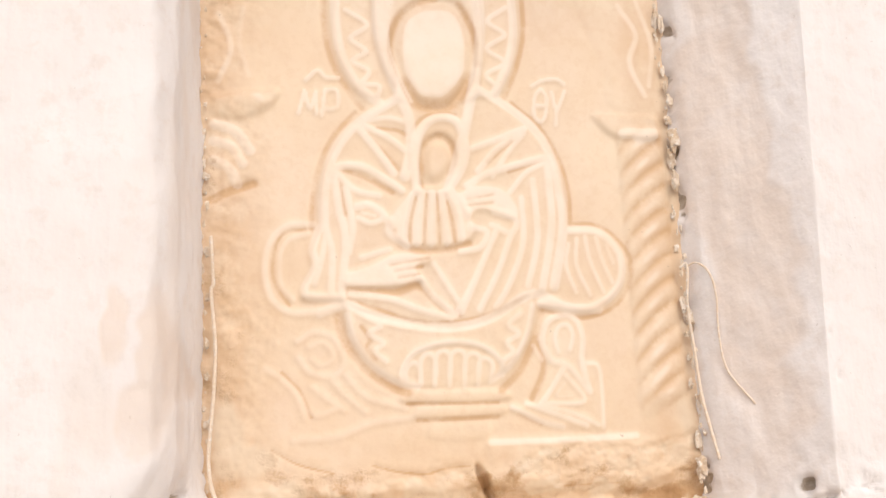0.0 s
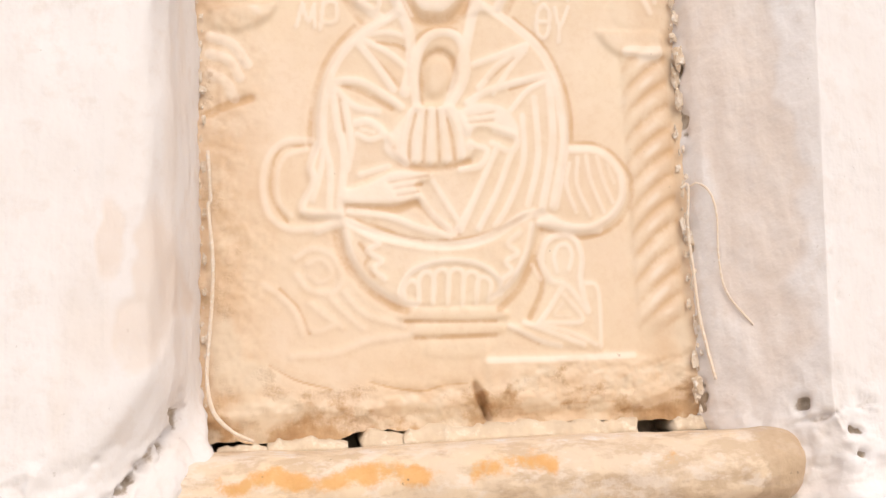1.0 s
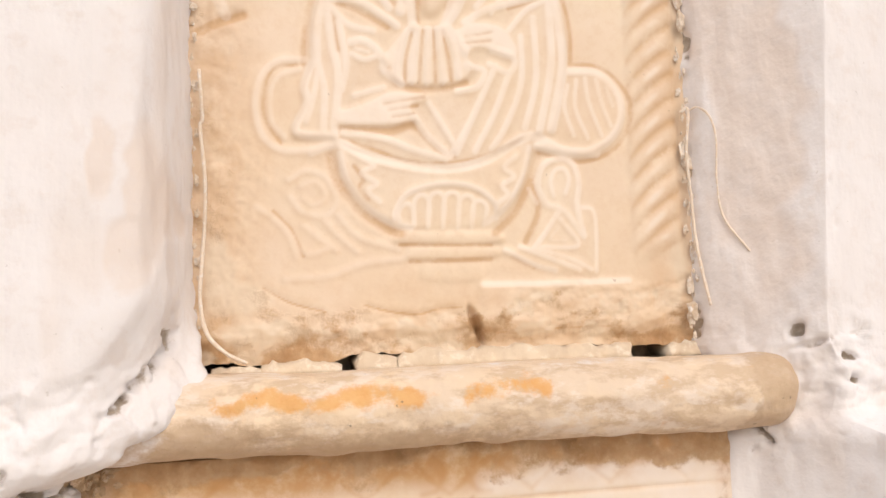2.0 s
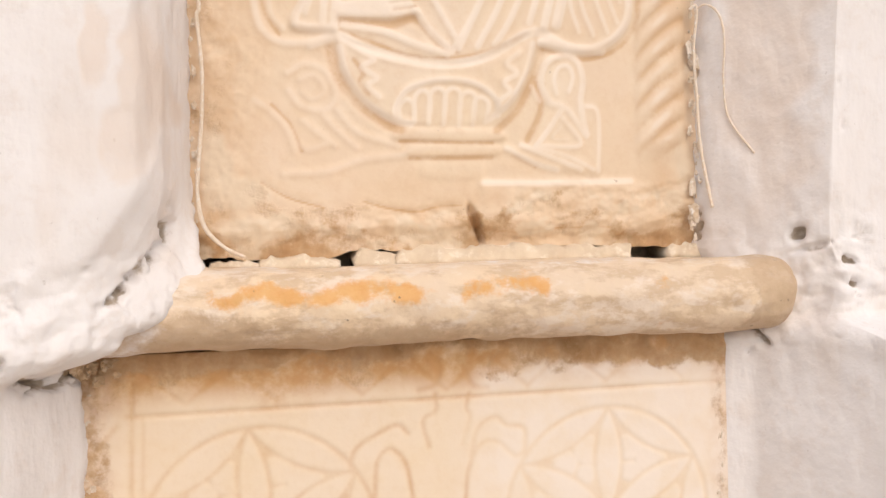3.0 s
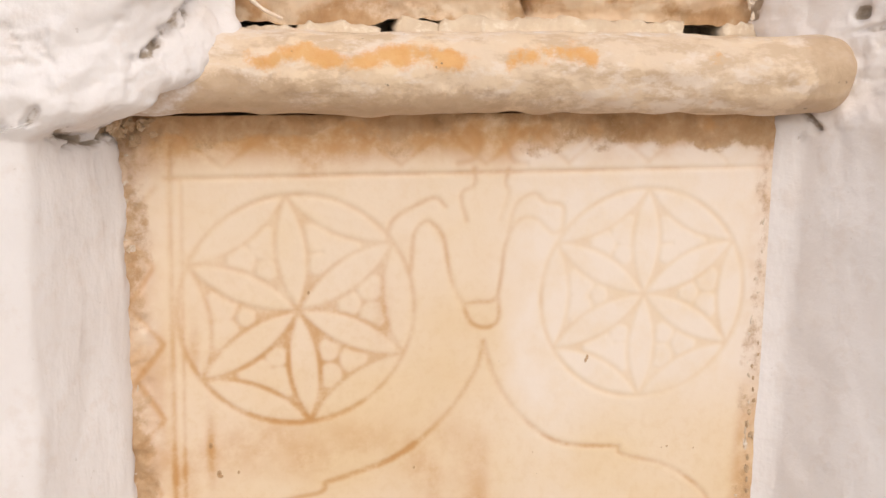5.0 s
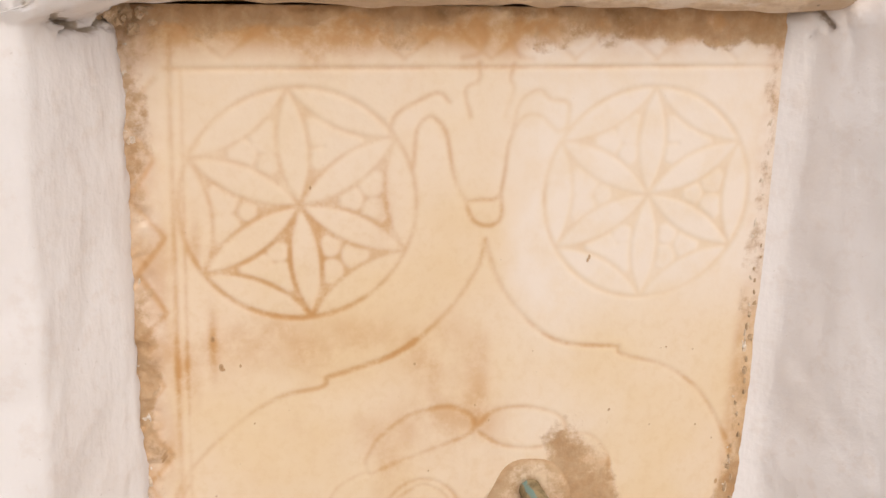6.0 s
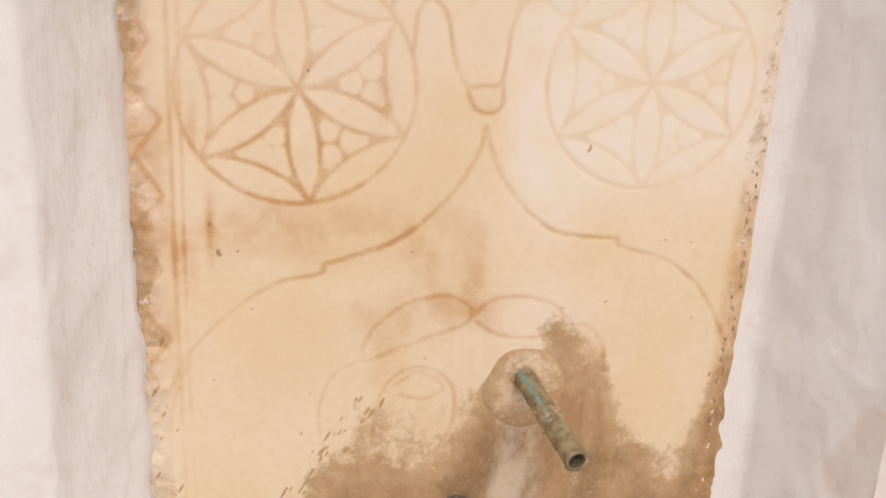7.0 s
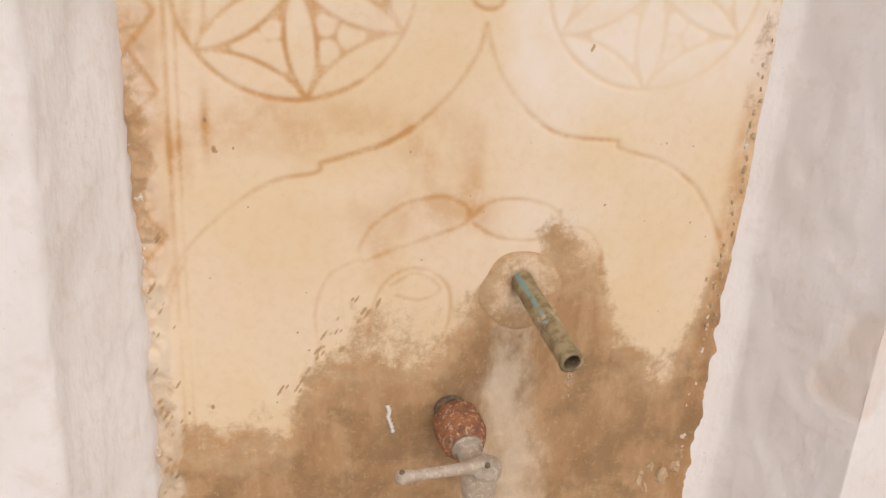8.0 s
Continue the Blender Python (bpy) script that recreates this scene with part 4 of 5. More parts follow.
def rosette(cx, cz, r, turn):
    """A six-petalled compass flower in a circle, with three beads in each gap."""
    a = np.linspace(0, 2 * np.pi, 90)
    panel.band(np.stack([cx + r * np.cos(a), cz + r * np.sin(a)], 1), 0.45, -0.12)
    for k in range(6):
        t = radians(turn + 60 * k)
        tip = np.array([cx + r * math.cos(t), cz + r * math.sin(t)])
        b = t + math.pi + np.linspace(-math.pi / 3, math.pi / 3, 28)
        panel.band(np.stack([tip[0] + r * np.cos(b), tip[1] + r * np.sin(b)], 1), 0.42, -0.12)
        m = t + math.pi / 6
        apex = np.array([cx + 1.732 * r * math.cos(m), cz + 1.732 * r * math.sin(m)])
        c = m + math.pi + np.linspace(-math.pi / 6, math.pi / 6, 16)
        panel.band(np.stack([apex[0] + r * np.cos(c), apex[1] + r * np.sin(c)], 1), 0.38, -0.10)
    X, Z = panel.X, panel.Z
    tips = [(cx + r * math.cos(radians(turn + 60 * k)), cz + r * math.sin(radians(turn + 60 * k))) for k in range(6)]
    reach = [r - np.hypot(X - a, Z - b) for a, b in tips]
    gap = r - np.hypot(X - cx, Z - cz)                       # how far inside a gap, in metres
    for k in range(6):
        m = radians(turn + 60 * k + 30)
        gap = np.minimum(gap, -np.minimum(reach[k], reach[(k + 2) % 6]))
        gap = np.minimum(gap, np.hypot(X - cx - 1.732 * r * math.cos(m), Z - cz - 1.732 * r * math.sin(m)) - r)
    for k in range(6):
        m = radians(turn + 60 * k + 30)
        for away, swing, size in ((0.44, 0.0, 0.088), (0.645, 0.195, 0.125), (0.645, -0.195, 0.125)):
            px, pz = cx + away * r * math.cos(m + swing), cz + away * r * math.sin(m + swing)
            out_of = np.hypot((X - px) * (1 + 0.15 * math.sin(k * 2.3)), Z - pz) - size * r * (1 + 0.12 * math.sin(k * 5 + swing * 20))
            gap = np.minimum(gap, out_of)
    gap = step(-0.0012, 0.0016, gap)
    panel.down = np.maximum(panel.down, 0.0012 * gap)
    panel.cut = np.maximum(panel.cut, 0.85 * gap)


rosette(-0.157, 0.945, 0.0975, 95)
rosette(0.146, 0.947, 0.094, 89)
# border lines and zigzag
panel.band(np.array([(-0.26, 1.057), (0.258, 1.058)]), 0.40, -0.18)
panel.band(np.array([(-0.255, 1.10), (-0.262, 0.80), (-0.270, 0.32)]), 0.40, -0.20)
panel.band(np.array([(-0.247, 1.057), (-0.254, 0.80), (-0.262, 0.32)]), 0.25, -0.08)
zig = [((-0.291 if k % 2 else -0.267) - 0.012 * (1.06 - z) + 0.004 * math.sin(k * 5.3), z + 0.006 * math.sin(k * 3.1)) for k, z in enumerate(np.arange(1.05, 0.42, -0.032))]
panel.band(np.array(zig), 0.40, -0.13)
zag = [(x, 1.064 if k % 2 else 1.094) for k, x in enumerate(np.arange(-0.25, 0.25, 0.036))]
panel.band(np.array(zag), 0.40, -0.08)
X, Z = panel.X, panel.Z
worn = np.clip(0.78 + 0.4 * fbm(X, Z, 0.09, 92), 0.5, 1.0)
panel.down *= 0.62 * worn
panel.cut *= worn * (1 - 0.5 * step(1.06, 1.066, Z))
for _ in range(3):
    soft_cut = np.pad(panel.cut, 1, mode="edge")
    panel.cut = (soft_cut[1:-1, 1:-1] * 2 + soft_cut[:-2, 1:-1] + soft_cut[2:, 1:-1] + soft_cut[1:-1, :-2] + soft_cut[1:-1, 2:]) / 6
panel.blur(3)
lumps = fbm(X, Z, 0.02, 71)
# mineral crust left by the water, round the spout and over the foot of the stone
ridge_line = np.interp(X, [-0.30, -0.262, -0.246, -0.236, -0.17, -0.155, -0.11, -0.065, -0.02, 0.0, 0.03, 0.076, 0.125, 0.138, 0.15, 0.19, 0.215, 0.24, 0.262],
                       [0.53, 0.525, 0.535, 0.515, 0.525, 0.575, 0.632, 0.630, 0.622, 0.655, 0.690, 0.722, 0.690, 0.640, 0.615, 0.572, 0.575, 0.66, 0.72])
depth_in = (ridge_line + 0.008 * fbm(X, Z, 0.03, 101) - Z) / 0.07
crust = np.clip(0.5 + 0.5 * depth_in, 0, 1.0)
crust *= 1 - 0.3 * np.exp(-(((X + 0.05) / 0.03) ** 2 + ((Z - 0.60) / 0.05) ** 2))
crust = np.maximum(crust, (0.70 + 0.25 * vnoise(X, Z * 3, 0.05, 99)) * step(1.060, 1.098, Z + 0.014 * fbm(X, Z * 2, 0.05, 72)))
crust = np.maximum(crust, 0.68 * step(-0.264, -0.286, X + 0.012 * fbm(X, Z, 0.045, 73) - 0.018 * step(0.97, 1.04, Z)) * (0.75 + 0.4 * vnoise(X, Z, 0.07, 70)))
crust = np.maximum(crust, 0.42 * step(0.244, 0.256, X + 0.027 * (1.06 - Z) + 0.006 * fbm(X, Z, 0.04, 74)))
crust = np.maximum(crust, 0.5 * np.exp(-(((X + 0.115) / 0.035) ** 2 + ((Z - 0.62) / 0.05) ** 2)))
bare = step(0.85, 1.1, np.hypot((X - 0.022) / 0.045, (Z - 0.685) / 0.05))
crust *= 0.35 + 0.65 * np.maximum(bare, step(0.69, 0.66, Z - 0.3 * (X - 0.02)))
lime = 0.92 * np.exp(-((X - 0.042 - 0.03 * (0.65 - Z)) / (0.024 + 0.13 * np.clip(0.66 - Z, 0, 1))) ** 2) * step(0.668, 0.645, Z) * (0.75 + 0.25 * vnoise(X, Z * 0.3, 0.02, 75))
lime = np.maximum(lime, 0.25 * np.exp(-((X - 0.075) / 0.02) ** 2) * step(0.60, 0.56, Z))
lime = np.maximum(lime, 0.75 * step(-0.266, -0.278, X + 0.006 * fbm(X, Z, 0.03, 76)) * step(0.72, 0.66, Z))
panel.H += 0.0009 * lumps * step(0.3, 0.8, crust) + 0.0002 * fbm(X, Z, 0.05, 77)
panel.H += 0.0030 * step(-0.268, -0.285, X) * lumps + 0.0030 * step(1.070, 1.10, Z) * lumps + 0.0012 * np.maximum(step(-0.268, -0.285, X), step(1.070, 1.10, Z)) * fbm(X, Z, 0.008, 98)
spill = np.exp(-(((X + 0.165) / 0.085) ** 2 + ((Z - 0.822) / 0.028) ** 2))
for sx, sz, sr in ((-0.232, 0.832, 0.003), (-0.226, 0.806, 0.0035), (-0.210, 0.807, 0.002), (0.094, 0.889, 0.0022), (0.0955, 0.892, 0.0022), (-0.148, 0.960, 0.0018), (-0.145, 0.55, 0.002), (-0.24, 0.55, 0.003), (-0.262, 0.545, 0.0025), (0.20, 0.80, 0.0014), (0.05, 0.47, 0.002), (-0.06, 0.80, 0.0018), (0.235, 0.662, 0.003)):
    crust = np.maximum(crust, 0.95 * np.exp(-(((X - sx) / 0.7) ** 2 + ((Z - sz) / 1.2) ** 2) / sr ** 2))
crust *= 1 - 0.20 * np.exp(-(((X + 0.115 - 0.4 * (Z - 0.58)) / 0.045) ** 2 + ((Z - 0.585) / 0.035) ** 2))
flecks = random.Random(12)
fleck_mask = np.zeros_like(X)
for k in range(92):
    if k < 34:
        f = flecks.random()
        sx, sz, long = -0.165 + 0.075 * f + flecks.uniform(-0.014, 0.014), 0.560 + 0.10 * f + flecks.uniform(-0.012, 0.012), flecks.uniform(0.003, 0.008)
    elif k < 64:
        sx, sz, long = flecks.uniform(-0.25, 0.24), flecks.uniform(0.52, 0.86), flecks.uniform(0.001, 0.0022)
    else:
        sx, sz, long = flecks.uniform(-0.292, -0.268), flecks.uniform(0.42, 0.74), flecks.uniform(0.002, 0.008)
    ax, az = (X - sx) * 0.85 - (Z - sz) * 0.5, (X - sx) * 0.5 + (Z - sz) * 0.85
    fleck = flecks.uniform(0.6, 0.95) * np.exp(-((ax / 0.0016) ** 2 + (az / long) ** 2))
    crust, fleck_mask = np.maximum(crust, fleck), np.maximum(fleck_mask, fleck)
lime = lime * (1 - np.clip(fleck_mask, 0, 1))
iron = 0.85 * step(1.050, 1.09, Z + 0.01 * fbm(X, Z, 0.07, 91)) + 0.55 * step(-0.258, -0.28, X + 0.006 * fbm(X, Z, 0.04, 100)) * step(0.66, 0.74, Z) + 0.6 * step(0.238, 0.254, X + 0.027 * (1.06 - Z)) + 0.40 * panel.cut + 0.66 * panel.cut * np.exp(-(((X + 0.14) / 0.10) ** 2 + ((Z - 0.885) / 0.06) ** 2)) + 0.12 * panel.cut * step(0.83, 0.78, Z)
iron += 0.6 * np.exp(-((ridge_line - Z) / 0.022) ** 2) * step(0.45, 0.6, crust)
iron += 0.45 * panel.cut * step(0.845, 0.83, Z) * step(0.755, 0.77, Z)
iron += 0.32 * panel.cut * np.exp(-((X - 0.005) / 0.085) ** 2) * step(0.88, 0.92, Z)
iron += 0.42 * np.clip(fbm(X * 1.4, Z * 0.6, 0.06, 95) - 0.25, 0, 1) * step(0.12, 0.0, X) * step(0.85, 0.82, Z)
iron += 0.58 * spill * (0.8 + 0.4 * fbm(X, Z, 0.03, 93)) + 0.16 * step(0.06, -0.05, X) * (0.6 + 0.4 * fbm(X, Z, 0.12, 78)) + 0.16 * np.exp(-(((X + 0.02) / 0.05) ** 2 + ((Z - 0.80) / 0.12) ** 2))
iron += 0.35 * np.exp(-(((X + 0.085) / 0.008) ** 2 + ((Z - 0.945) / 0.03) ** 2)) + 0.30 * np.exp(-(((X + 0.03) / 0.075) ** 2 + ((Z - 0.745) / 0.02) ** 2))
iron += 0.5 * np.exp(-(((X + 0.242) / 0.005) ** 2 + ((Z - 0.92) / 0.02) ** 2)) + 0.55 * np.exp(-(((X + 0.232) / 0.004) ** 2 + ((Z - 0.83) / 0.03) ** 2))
pale = 0.45 * step(-0.264, -0.276, X) * (0.6 + 0.5 * fbm(X, Z, 0.03, 97)) + 0.95 * step(0.02, 0.06, X + 0.02 * fbm(X, Z, 0.1, 79)) * step(0.80, 0.90, Z) * step(1.09, 1.065, Z + 0.008 * fbm(X, Z, 0.03, 94)) + 0.5 * np.exp(-(((X - 0.07) / 0.05) ** 2 + ((Z - 0.735) / 0.03) ** 2)) + 0.35 * step(0.9, 1.0, Z) * step(1.085, 1.06, Z) + 0.4 * np.exp(-(((X - 0.06) / 0.03) ** 2 + ((Z - 0.86) / 0.08) ** 2))
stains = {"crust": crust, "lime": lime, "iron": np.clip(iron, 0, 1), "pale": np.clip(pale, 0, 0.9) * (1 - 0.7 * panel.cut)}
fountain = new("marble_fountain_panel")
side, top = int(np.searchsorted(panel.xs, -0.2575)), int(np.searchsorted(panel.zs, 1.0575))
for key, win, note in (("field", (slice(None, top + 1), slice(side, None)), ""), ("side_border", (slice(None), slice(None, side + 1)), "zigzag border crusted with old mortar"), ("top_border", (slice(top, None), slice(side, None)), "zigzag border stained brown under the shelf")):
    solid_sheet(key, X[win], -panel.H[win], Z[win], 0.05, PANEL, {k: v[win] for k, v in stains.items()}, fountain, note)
tagged(fountain, "cream marble fountain panel engraved with rosettes and stained brown by water", "fountain panel")


# ---- mortar in the joint under the upper slab ----
bed = tagged(new("mortar_bed"), "pale cracked strip of mortar on the shelf", "mortar")
for x0, x1, rise in ((-0.192, -0.150, 0.0070), (-0.1498, -0.080, 0.0108), (-0.067, -0.0305, 0.0125), (-0.0301, 0.191, 0.0145), (0.230, 0.262, 0.0130)):
    count = max(8, int((x1 - x0) / 0.002))
    bx, bk = np.meshgrid(np.linspace(x0, x1, count), np.arange(7), indexing="ij")
    by = np.array([0.095, 0.095, 0.056, 0.049, 0.046, 0.043, 0.040])[bk]
    bz = 1.170 + np.array([0.0, 1.0, 1.05, 0.98, 0.80, 0.4, 0.0])[bk] * rise
    ends = np.minimum(step(x0 - 0.002, x0 + 0.008, bx), step(x1 + 0.002, x1 - 0.008, bx)) * 0.14 + 0.86
    bz = 1.170 + (bz - 1.170) * ends + (0.0038 * fbm(bx, by * 0.1, 0.028, 81) + 0.0016 * vnoise(bx, by * 0.1, 0.005, 83)) * (bk > 0) * (bk < 5)
    bx = bx + 0.0035 * fbm(bz * 3 + by, bz, 0.02, 85) * (1 - step(0.0, 0.012, np.minimum(bx - x0, x1 - bx)))
    by = by + (0.004 * fbm(bx, bz, 0.02, 82) + 0.0015 * vnoise(bx, bz, 0.005, 84)) * (bk > 2) + 0.004 * (1 - ends)
    faces = grid_faces(count, 7) + [list(range(7))[::-1], [(count - 1) * 7 + k for k in range(7)]] + [[a * 7, (a + 1) * 7, (a + 1) * 7 + 6, a * 7 + 6] for a in range(count - 1)]
    mesh_object("mortar_piece", np.stack([bx, by, bz], -1).reshape(-1, 3), faces, MORTAR, bed)


# ---- crumbs of mortar along the edges of the stones ----
def crumb_line(name, label, spots, seed, material=RUBBLE, tall=1.0):
    thing = tagged(new(name), label, "mortar")
    rng = random.Random(seed)
    for x, y, z, size in spots:
        b = bmesh.new()
        lump(b, (x, y, z), size, rng.random() * 40, (rng.uniform(0.5, 1.1), 0.6, tall * rng.uniform(0.8, 2.0)))
        part("mortar_crumb", b, material, thing, smooth=False)


rng = random.Random(4)
crumb_line("edge_mortar", "crumbling mortar in the joint beside the carved slab", [(0.256 + 0.008 * (z - 1.2) + rng.uniform(-0.004, 0.004), 0.040 + rng.uniform(-0.004, 0.006), z + rng.uniform(-0.006, 0.006), 0.0015 + 0.0048 * rng.random() ** 2.5) for z in np.arange(1.19, 1.70, 0.0085)], 1, tall=1.2)
crumb_line("edge_mortar", "crumbling mortar at the plaster joint of the carved slab", [(-0.203 + rng.uniform(-0.003, 0.003), 0.044 + rng.uniform(-0.004, 0.004), z, 0.001 + 0.003 * rng.random() ** 2) for z in np.arange(1.20, 1.68, 0.014)], 2)
crumb_line("edge_mortar", "crumbling mortar along the fountain panel", [(0.2565 - 0.030 * (1.06 - z) + rng.uniform(-0.003, 0.003), 0.001, z, 0.0010 + 0.0025 * rng.random() ** 2) for z in np.arange(0.45, 1.05, 0.013)], 3)
crumb_line("edge_mortar", "dark chips of old mortar along the plaster lip", [(0.2585 - 0.030 * (1.06 - z) + rng.uniform(-0.002, 0.006), -0.001, z, 0.0010 + 0.0016 * rng.random()) for z in np.arange(0.60, 0.90, 0.011)], 7, COLLAR)
crumb_line("edge_mortar", "grey flaking mortar along the fountain panel", [(-0.291 - 0.005 * (1.06 - z) + rng.uniform(-0.004, 0.005), 0.002, z, 0.0012 + 0.0045 * rng.random() ** 2) for z in np.arange(0.44, 1.08, 0.012)], 4)
crumb_line("edge_mortar", "lumps of mortar at the foot of the panel", [(0.208, 0.001, 0.440, 0.005), (0.222, 0.002, 0.428, 0.008), (0.198, 0.002, 0.425, 0.006), (0.236, 0.001, 0.437, 0.007), (0.240, 0.001, 0.452, 0.004), (0.205, 0.002, 0.412, 0.007)], 5, COLLAR)


crumb_line("ledge_rubble", "brown rubble caught under the plaster ledge", [(rng.uniform(-0.318, -0.262), rng.uniform(-0.02, 0.0), 1.103 - 0.016 * rng.random() ** 2, rng.uniform(0.002, 0.006)) for _ in range(30)], 6, COLLAR, 0.5)


# ---- cords caught in the whitewash ----
bm = bmesh.new()
tube(bm, [(-0.197, 0.034, 1.436), (-0.195, 0.034, 1.394), (-0.197, 0.034, 1.385), (-0.194, 0.032, 1.341), (-0.195, 0.030, 1.302), (-0.198, 0.026, 1.268), (-0.200, 0.022, 1.235), (-0.195, 0.018, 1.208), (-0.180, 0.012, 1.191), (-0.163, 0.010, 1.182)], 0.0016)
tagged(part("cord", bm, CORD), "whitewashed cord hanging beside the carved slab", "cord")
bm = bmesh.new()
tube(bm, [(0.252, 0.036, 1.402), (0.259, 0.034, 1.403), (0.256, 0.036, 1.363), (0.258, 0.036, 1.321), (0.259, 0.034, 1.279), (0.262, 0.030, 1.247), (0.265, 0.024, 1.216)], 0.0016)
tagged(part("cord", bm, CORD), "thin whitewashed cord looped on the reveal", "cord")


bm = bmesh.new()
tube(bm, [(0.257, 0.036, 1.401), (0.265, 0.027, 1.405), (0.273, 0.018, 1.394), (0.276, 0.014, 1.370), (0.275, 0.016, 1.334), (0.278, 0.013, 1.298), (0.293, -0.004, 1.264)], 0.0010)
tagged(part("cord", bm, CORD), "thin whitewashed cord stuck to the plaster reveal", "cord")


# ---- water spout ----
spout = tagged(new("water_spout"), "bent copper water pipe with green verdigris", "pipe")
base, way, length = Vector((0.047, 0.012, 0.672)), Vector((0.016, -0.12, -0.018)).normalized(), 0.134
side = way.cross(Vector((0, 0, 1))).normalized()
up = side.cross(way)
verts, green, scale_attr, faces = [], [], [], []
shape = [(d, 0.0101, 0) for d in np.linspace(0, length, 40)] + [(length, 0.0077, 1)] + [(d, 0.0074, 1) for d in np.linspace(length - 0.002, length - 0.06, 8)]
for d, r, inner in shape:
    for k in range(32):
        a = 2 * math.pi * k / 32
        p = base + way * d
        rr = r
        if not inner:
            rr *= 1 + 0.05 * noise.noise(Vector((math.cos(a) * 3, math.sin(a) * 3, d * 120))) + 0.09 * float(step(0.055, 0.075, d)) * (0.5 + noise.noise(Vector((math.cos(a) * 2, math.sin(a) * 2, d * 60 + 9))))
        verts.append(p + (side * math.cos(a) + up * math.sin(a)) * rr)
        top = math.sin(a) * 0.8 + math.cos(a) * 0.6
        green.append(0.0 if inner else 0.7 * float(step(0.86, 0.99, top)) * float(step(0.105, 0.085, d)))
        scale_attr.append(0.0 if inner else 0.6 * float(step(0.06, 0.075, d)) * float(step(0.105, 0.085, d)))
for j in range(len(shape) - 1):
    for k in range(32):
        m = (k + 1) % 32
        faces.append([j * 32 + k, j * 32 + m, (j + 1) * 32 + m, (j + 1) * 32 + k])
faces.append([(len(shape) - 1) * 32 + k for k in range(32)])
pipe = mesh_object("pipe", verts, faces, PIPE, spout, attrs={"green": green, "lime": scale_attr})
pipe.data.materials.append(THREAD)
for face in pipe.data.polygons:
    face.material_index = int(face.index >= 40 * 32)         # the dark bore
bm = bmesh.new()
for k in range(9):
    d = 0.066 + 0.004 * k + 0.002 * math.sin(k * 7)
    a = k * 2.4
    lump(bm, base + way * d + (side * math.cos(a) + up * math.sin(a)) * 0.0088, 0.0028 + 0.001 * math.sin(k * 3), k * 5.0)
verts, faces = [], []
for d, r in ((-0.002, 0.042), (0.0028, 0.037), (0.0036, 0.030), (0.0030, 0.018), (0.002, 0.0095), (-0.004, 0.0093)):
    for k in range(48):
        a = 2 * math.pi * k / 48
        rr = r * (1 + 0.12 * noise.noise(Vector((math.cos(a) * 1.3, math.sin(a) * 1.3, r * 30))))
        verts.append((0.0485 + rr * math.cos(a), -d * (1 + 0.4 * noise.noise(Vector((math.cos(a) * 3, math.sin(a) * 3, r * 90)))), 0.669 - 0.3 * (r - 0.0093) + rr * 1.05 * math.sin(a)))
for j in range(5):
    for k in range(48):
        m = (k + 1) % 48
        faces.append([j * 48 + m, j * 48 + k, (j + 1) * 48 + k, (j + 1) * 48 + m])
ring_crust = np.repeat([0.80, 0.66, 0.56, 0.52, 0.52, 0.6], 48)
mesh_object("mortar_collar", verts, faces, PANEL, spout, "stained ring of mortar round the pipe", {"crust": ring_crust, "lime": 0.3 - 0.3 * ring_crust, "iron": ring_crust * 0.4, "pale": 0 * ring_crust})
part("lime_scale", bm, COLLAR, spout, "crusty lime scale on the pipe")
drop = base + way * (length - 0.002)
for k, (fall, size) in enumerate(((0.013, 0.0024), (0.022, 0.0017), (0.034, 0.0013))):
    bm = bmesh.new()
    bmesh.ops.create_icosphere(bm, subdivisions=3, radius=size, matrix=Matrix.Translation(drop + Vector((0.0005 * k, 0, -fall))) @ Matrix.Diagonal((0.8, 0.8, 1.9, 1)))
    tagged(part("water_drop", bm, WATER), "clear drop of water falling from the pipe", "water drop", "drops from the spout")


# ---- tap ----
tap = tagged(new("water_tap"), "old water tap with a rusted coupling and limed lever", "tap")
root, out_way = Vector((-0.0135, 0.006, 0.531)), Vector((0.11, -1.0, -0.12)).normalized()
bm = bmesh.new()
lathe(bm, root, out_way, [(0.0, 0.016), (0.005, 0.0165), (0.0105, 0.0165), (0.012, 0.0145), (0.0135, 0.0165), (0.0155, 0.0145), (0.017, 0.0165), (0.019, 0.0145), (0.022, 0.0145)], 28, 0.05)
part("threaded_stub", bm, THREAD, tap, "dull threaded pipe end at the wall")
bm = bmesh.new()
lathe(bm, root, out_way, [(0.016, 0.014), (0.017, 0.0205), (0.024, 0.0235), (0.034, 0.0242), (0.046, 0.0230), (0.057, 0.0205), (0.0605, 0.0180), (0.0615, 0.012)], 40, 0.14, 3)
part("coupling", bm, RUST, tap, "heavily rusted iron coupling")
bm = bmesh.new()
lathe(bm, root, out_way, [(0.0605, 0.010), (0.061, 0.0150), (0.066, 0.0145), (0.064, 0.011), (0.085, 0.0115), (0.092, 0.0150), (0.105, 0.0150), (0.110, 0.010)], 28, 0.05, 5)
part("neck", bm, LIMED, tap, "limed brass neck")
joint = root + out_way * 0.096
bm = bmesh.new()
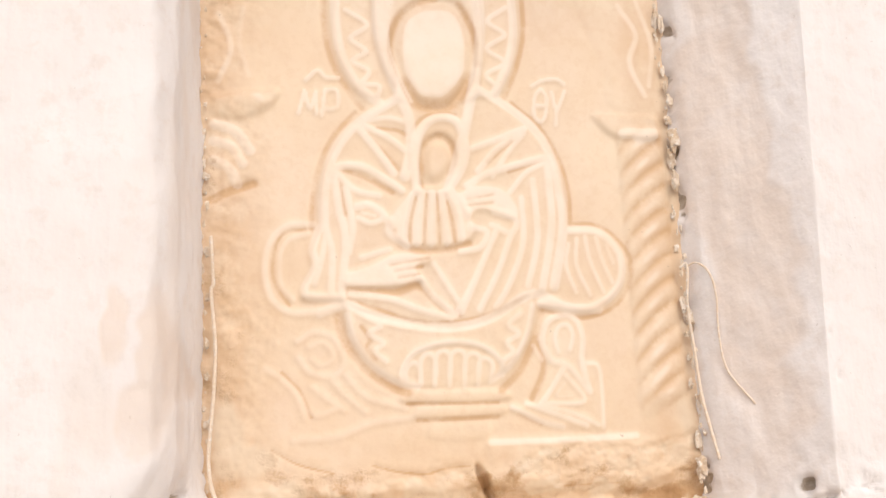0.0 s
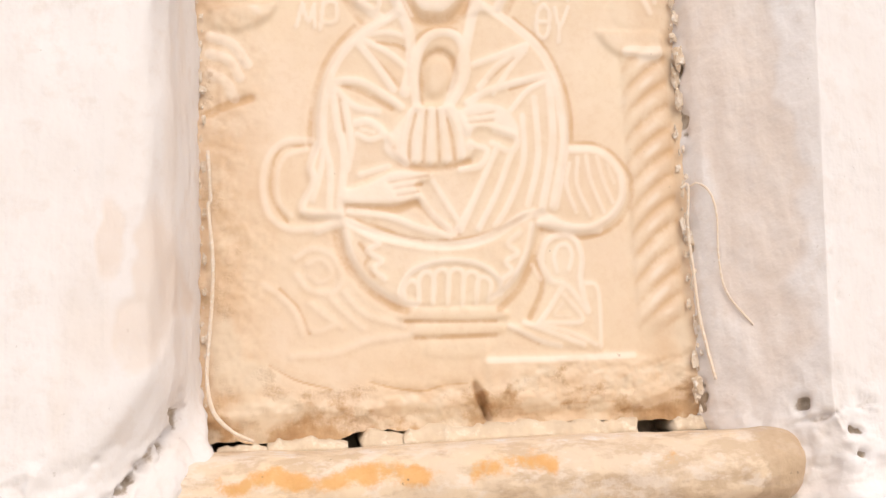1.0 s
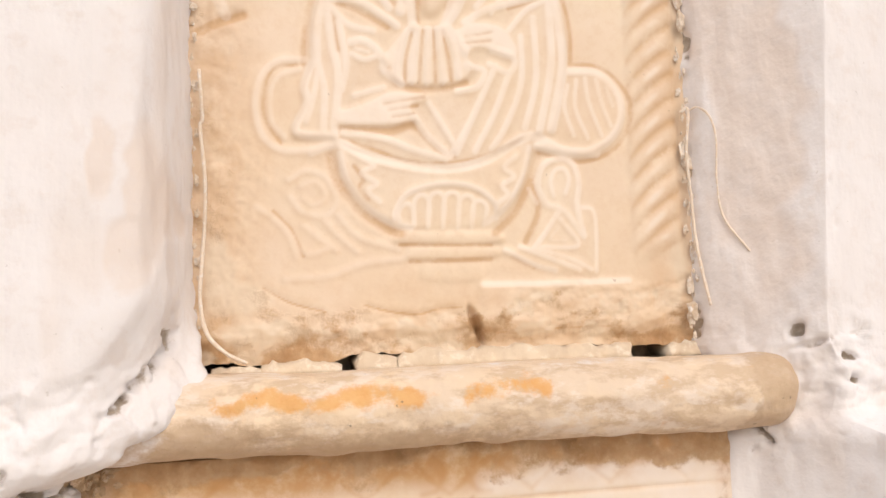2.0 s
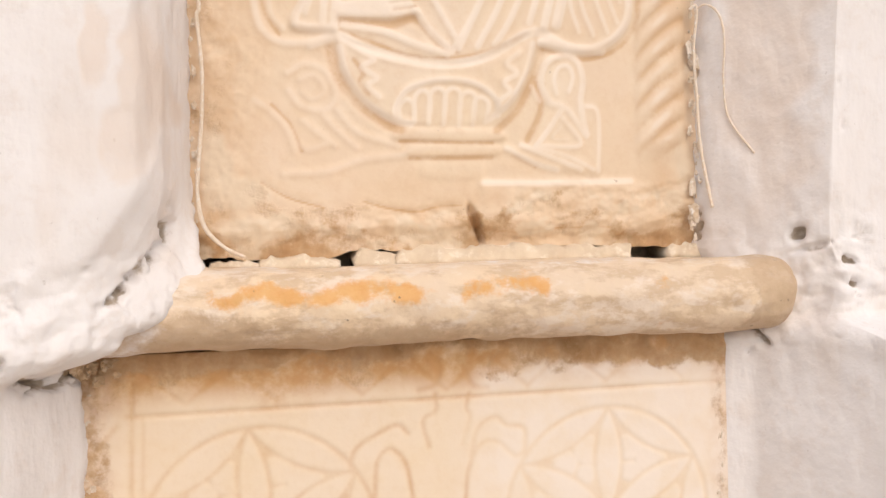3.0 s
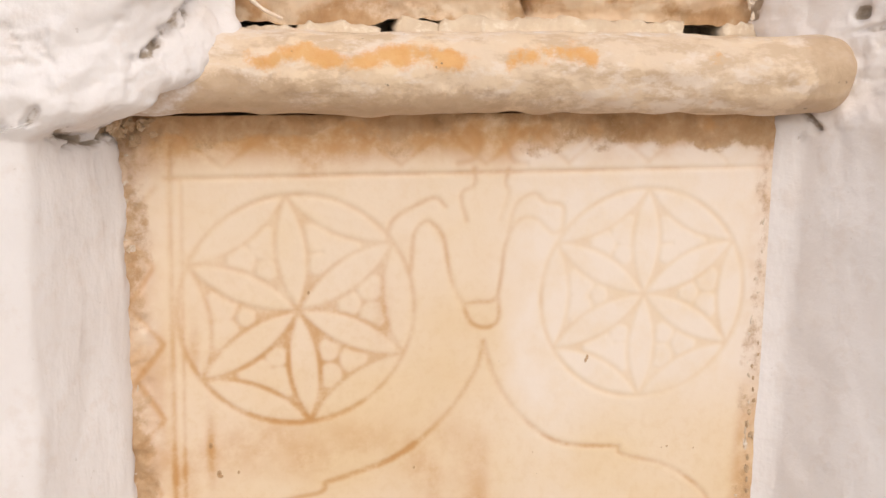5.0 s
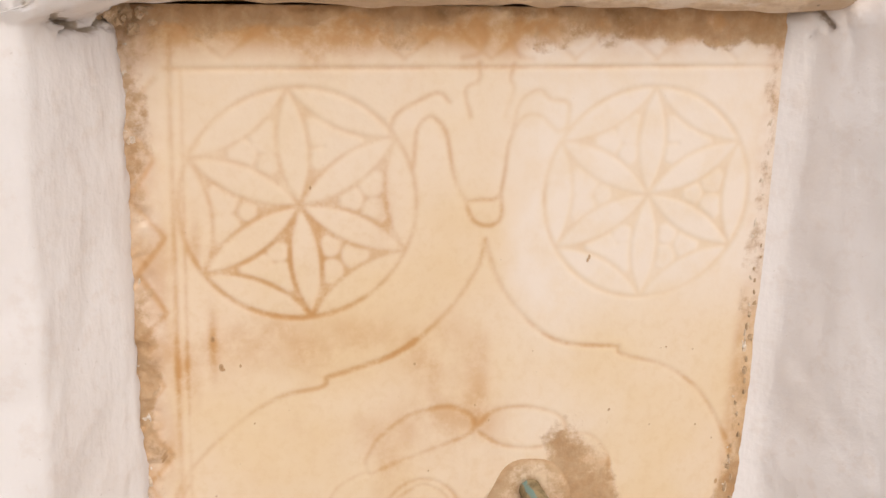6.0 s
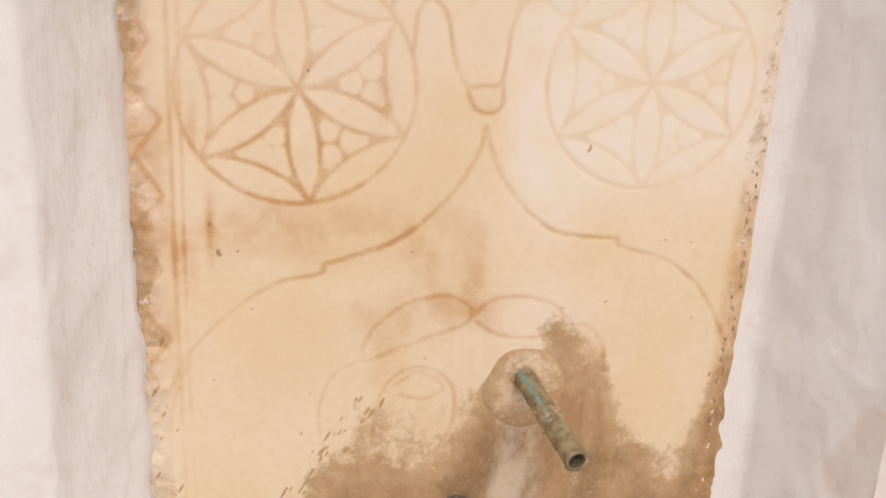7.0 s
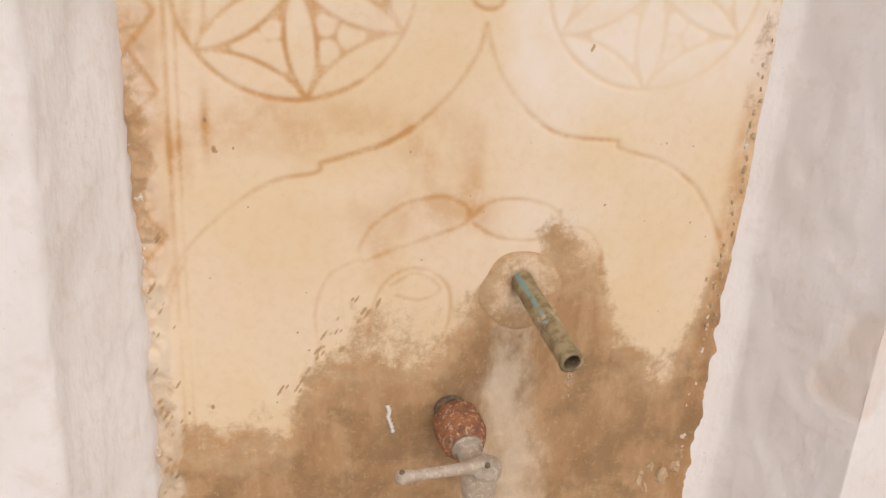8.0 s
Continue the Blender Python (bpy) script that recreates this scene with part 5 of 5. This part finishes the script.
lathe(bm, joint + Vector((0.001, 0, 0.004)), (0.02, -0.10, -1), [(0.0, 0.013), (0.004, 0.0165), (0.022, 0.0165), (0.032, 0.0125), (0.062, 0.0110), (0.066, 0.0125), (0.072, 0.0125), (0.073, 0.009)], 28, 0.05, 7)
part("valve_body", bm, LIMED, tap, "limed brass valve body with its outlet")
lever = new("lever")
lever.parent = tap
bm = bmesh.new()
pivot = joint + Vector((0.004, -0.012, 0.016))
lathe(bm, pivot + Vector((0, 0, -0.006)), (0, -0.1, 1), [(0.0, 0.013), (0.002, 0.0150), (0.009, 0.0140), (0.0115, 0.0100)], 24, 0.06, 9)
part("hub", bm, LIMED, lever)
bm = bmesh.new()
lathe(bm, pivot + Vector((0.006, 0, 0.002)), (-1, -0.06, -0.03), [(0.0, 0.006), (0.012, 0.0078), (0.03, 0.0055), (0.070, 0.0050), (0.076, 0.0066), (0.083, 0.0072), (0.088, 0.0050)], 18, 0.08, 11)
part("bar", bm, LIMED, lever)
for dx, dz in ((0.0, 0.007), (-0.077, 0.006)):
    bm = bmesh.new()
    lathe(bm, pivot + Vector((dx, -0.006, dz - 0.002)), (0, -0.4, 1), [(0.0, 0.0026), (0.0030, 0.0024), (0.0034, 0.0014)], 10)
    part("screw", bm, THREAD, lever, "dark screw head")


# ---- paint mark on the stone ----
line = spline([(-0.0755, 0.540), (-0.0735, 0.5335), (-0.0745, 0.527), (-0.0715, 0.518), (-0.0695, 0.508)], 8)
bm = bmesh.new()
rows_made = []
for k, (x, z) in enumerate(line):
    w = 0.0021 * (1 + 0.5 * math.sin(k * 1.7)) * (0.6 if k in (0, len(line) - 1) else 1)
    rows_made.append([bm.verts.new((x - w, -0.0005, z)), bm.verts.new((x - w * 0.6, -0.0034, z)), bm.verts.new((x + w * 0.6, -0.0034, z)), bm.verts.new((x + w, -0.0005, z))])
for p, q in zip(rows_made, rows_made[1:]):
    for k in range(3):
        bm.faces.new((p[k], p[k + 1], q[k + 1], q[k]))
    bm.faces.new((p[3], p[0], q[0], q[3]))
bm.faces.new(rows_made[0])
bm.faces.new(rows_made[-1][::-1])
tagged(part("paint_mark", bm, CHALK), "short drip of white paint on the brown stone", "paint mark")
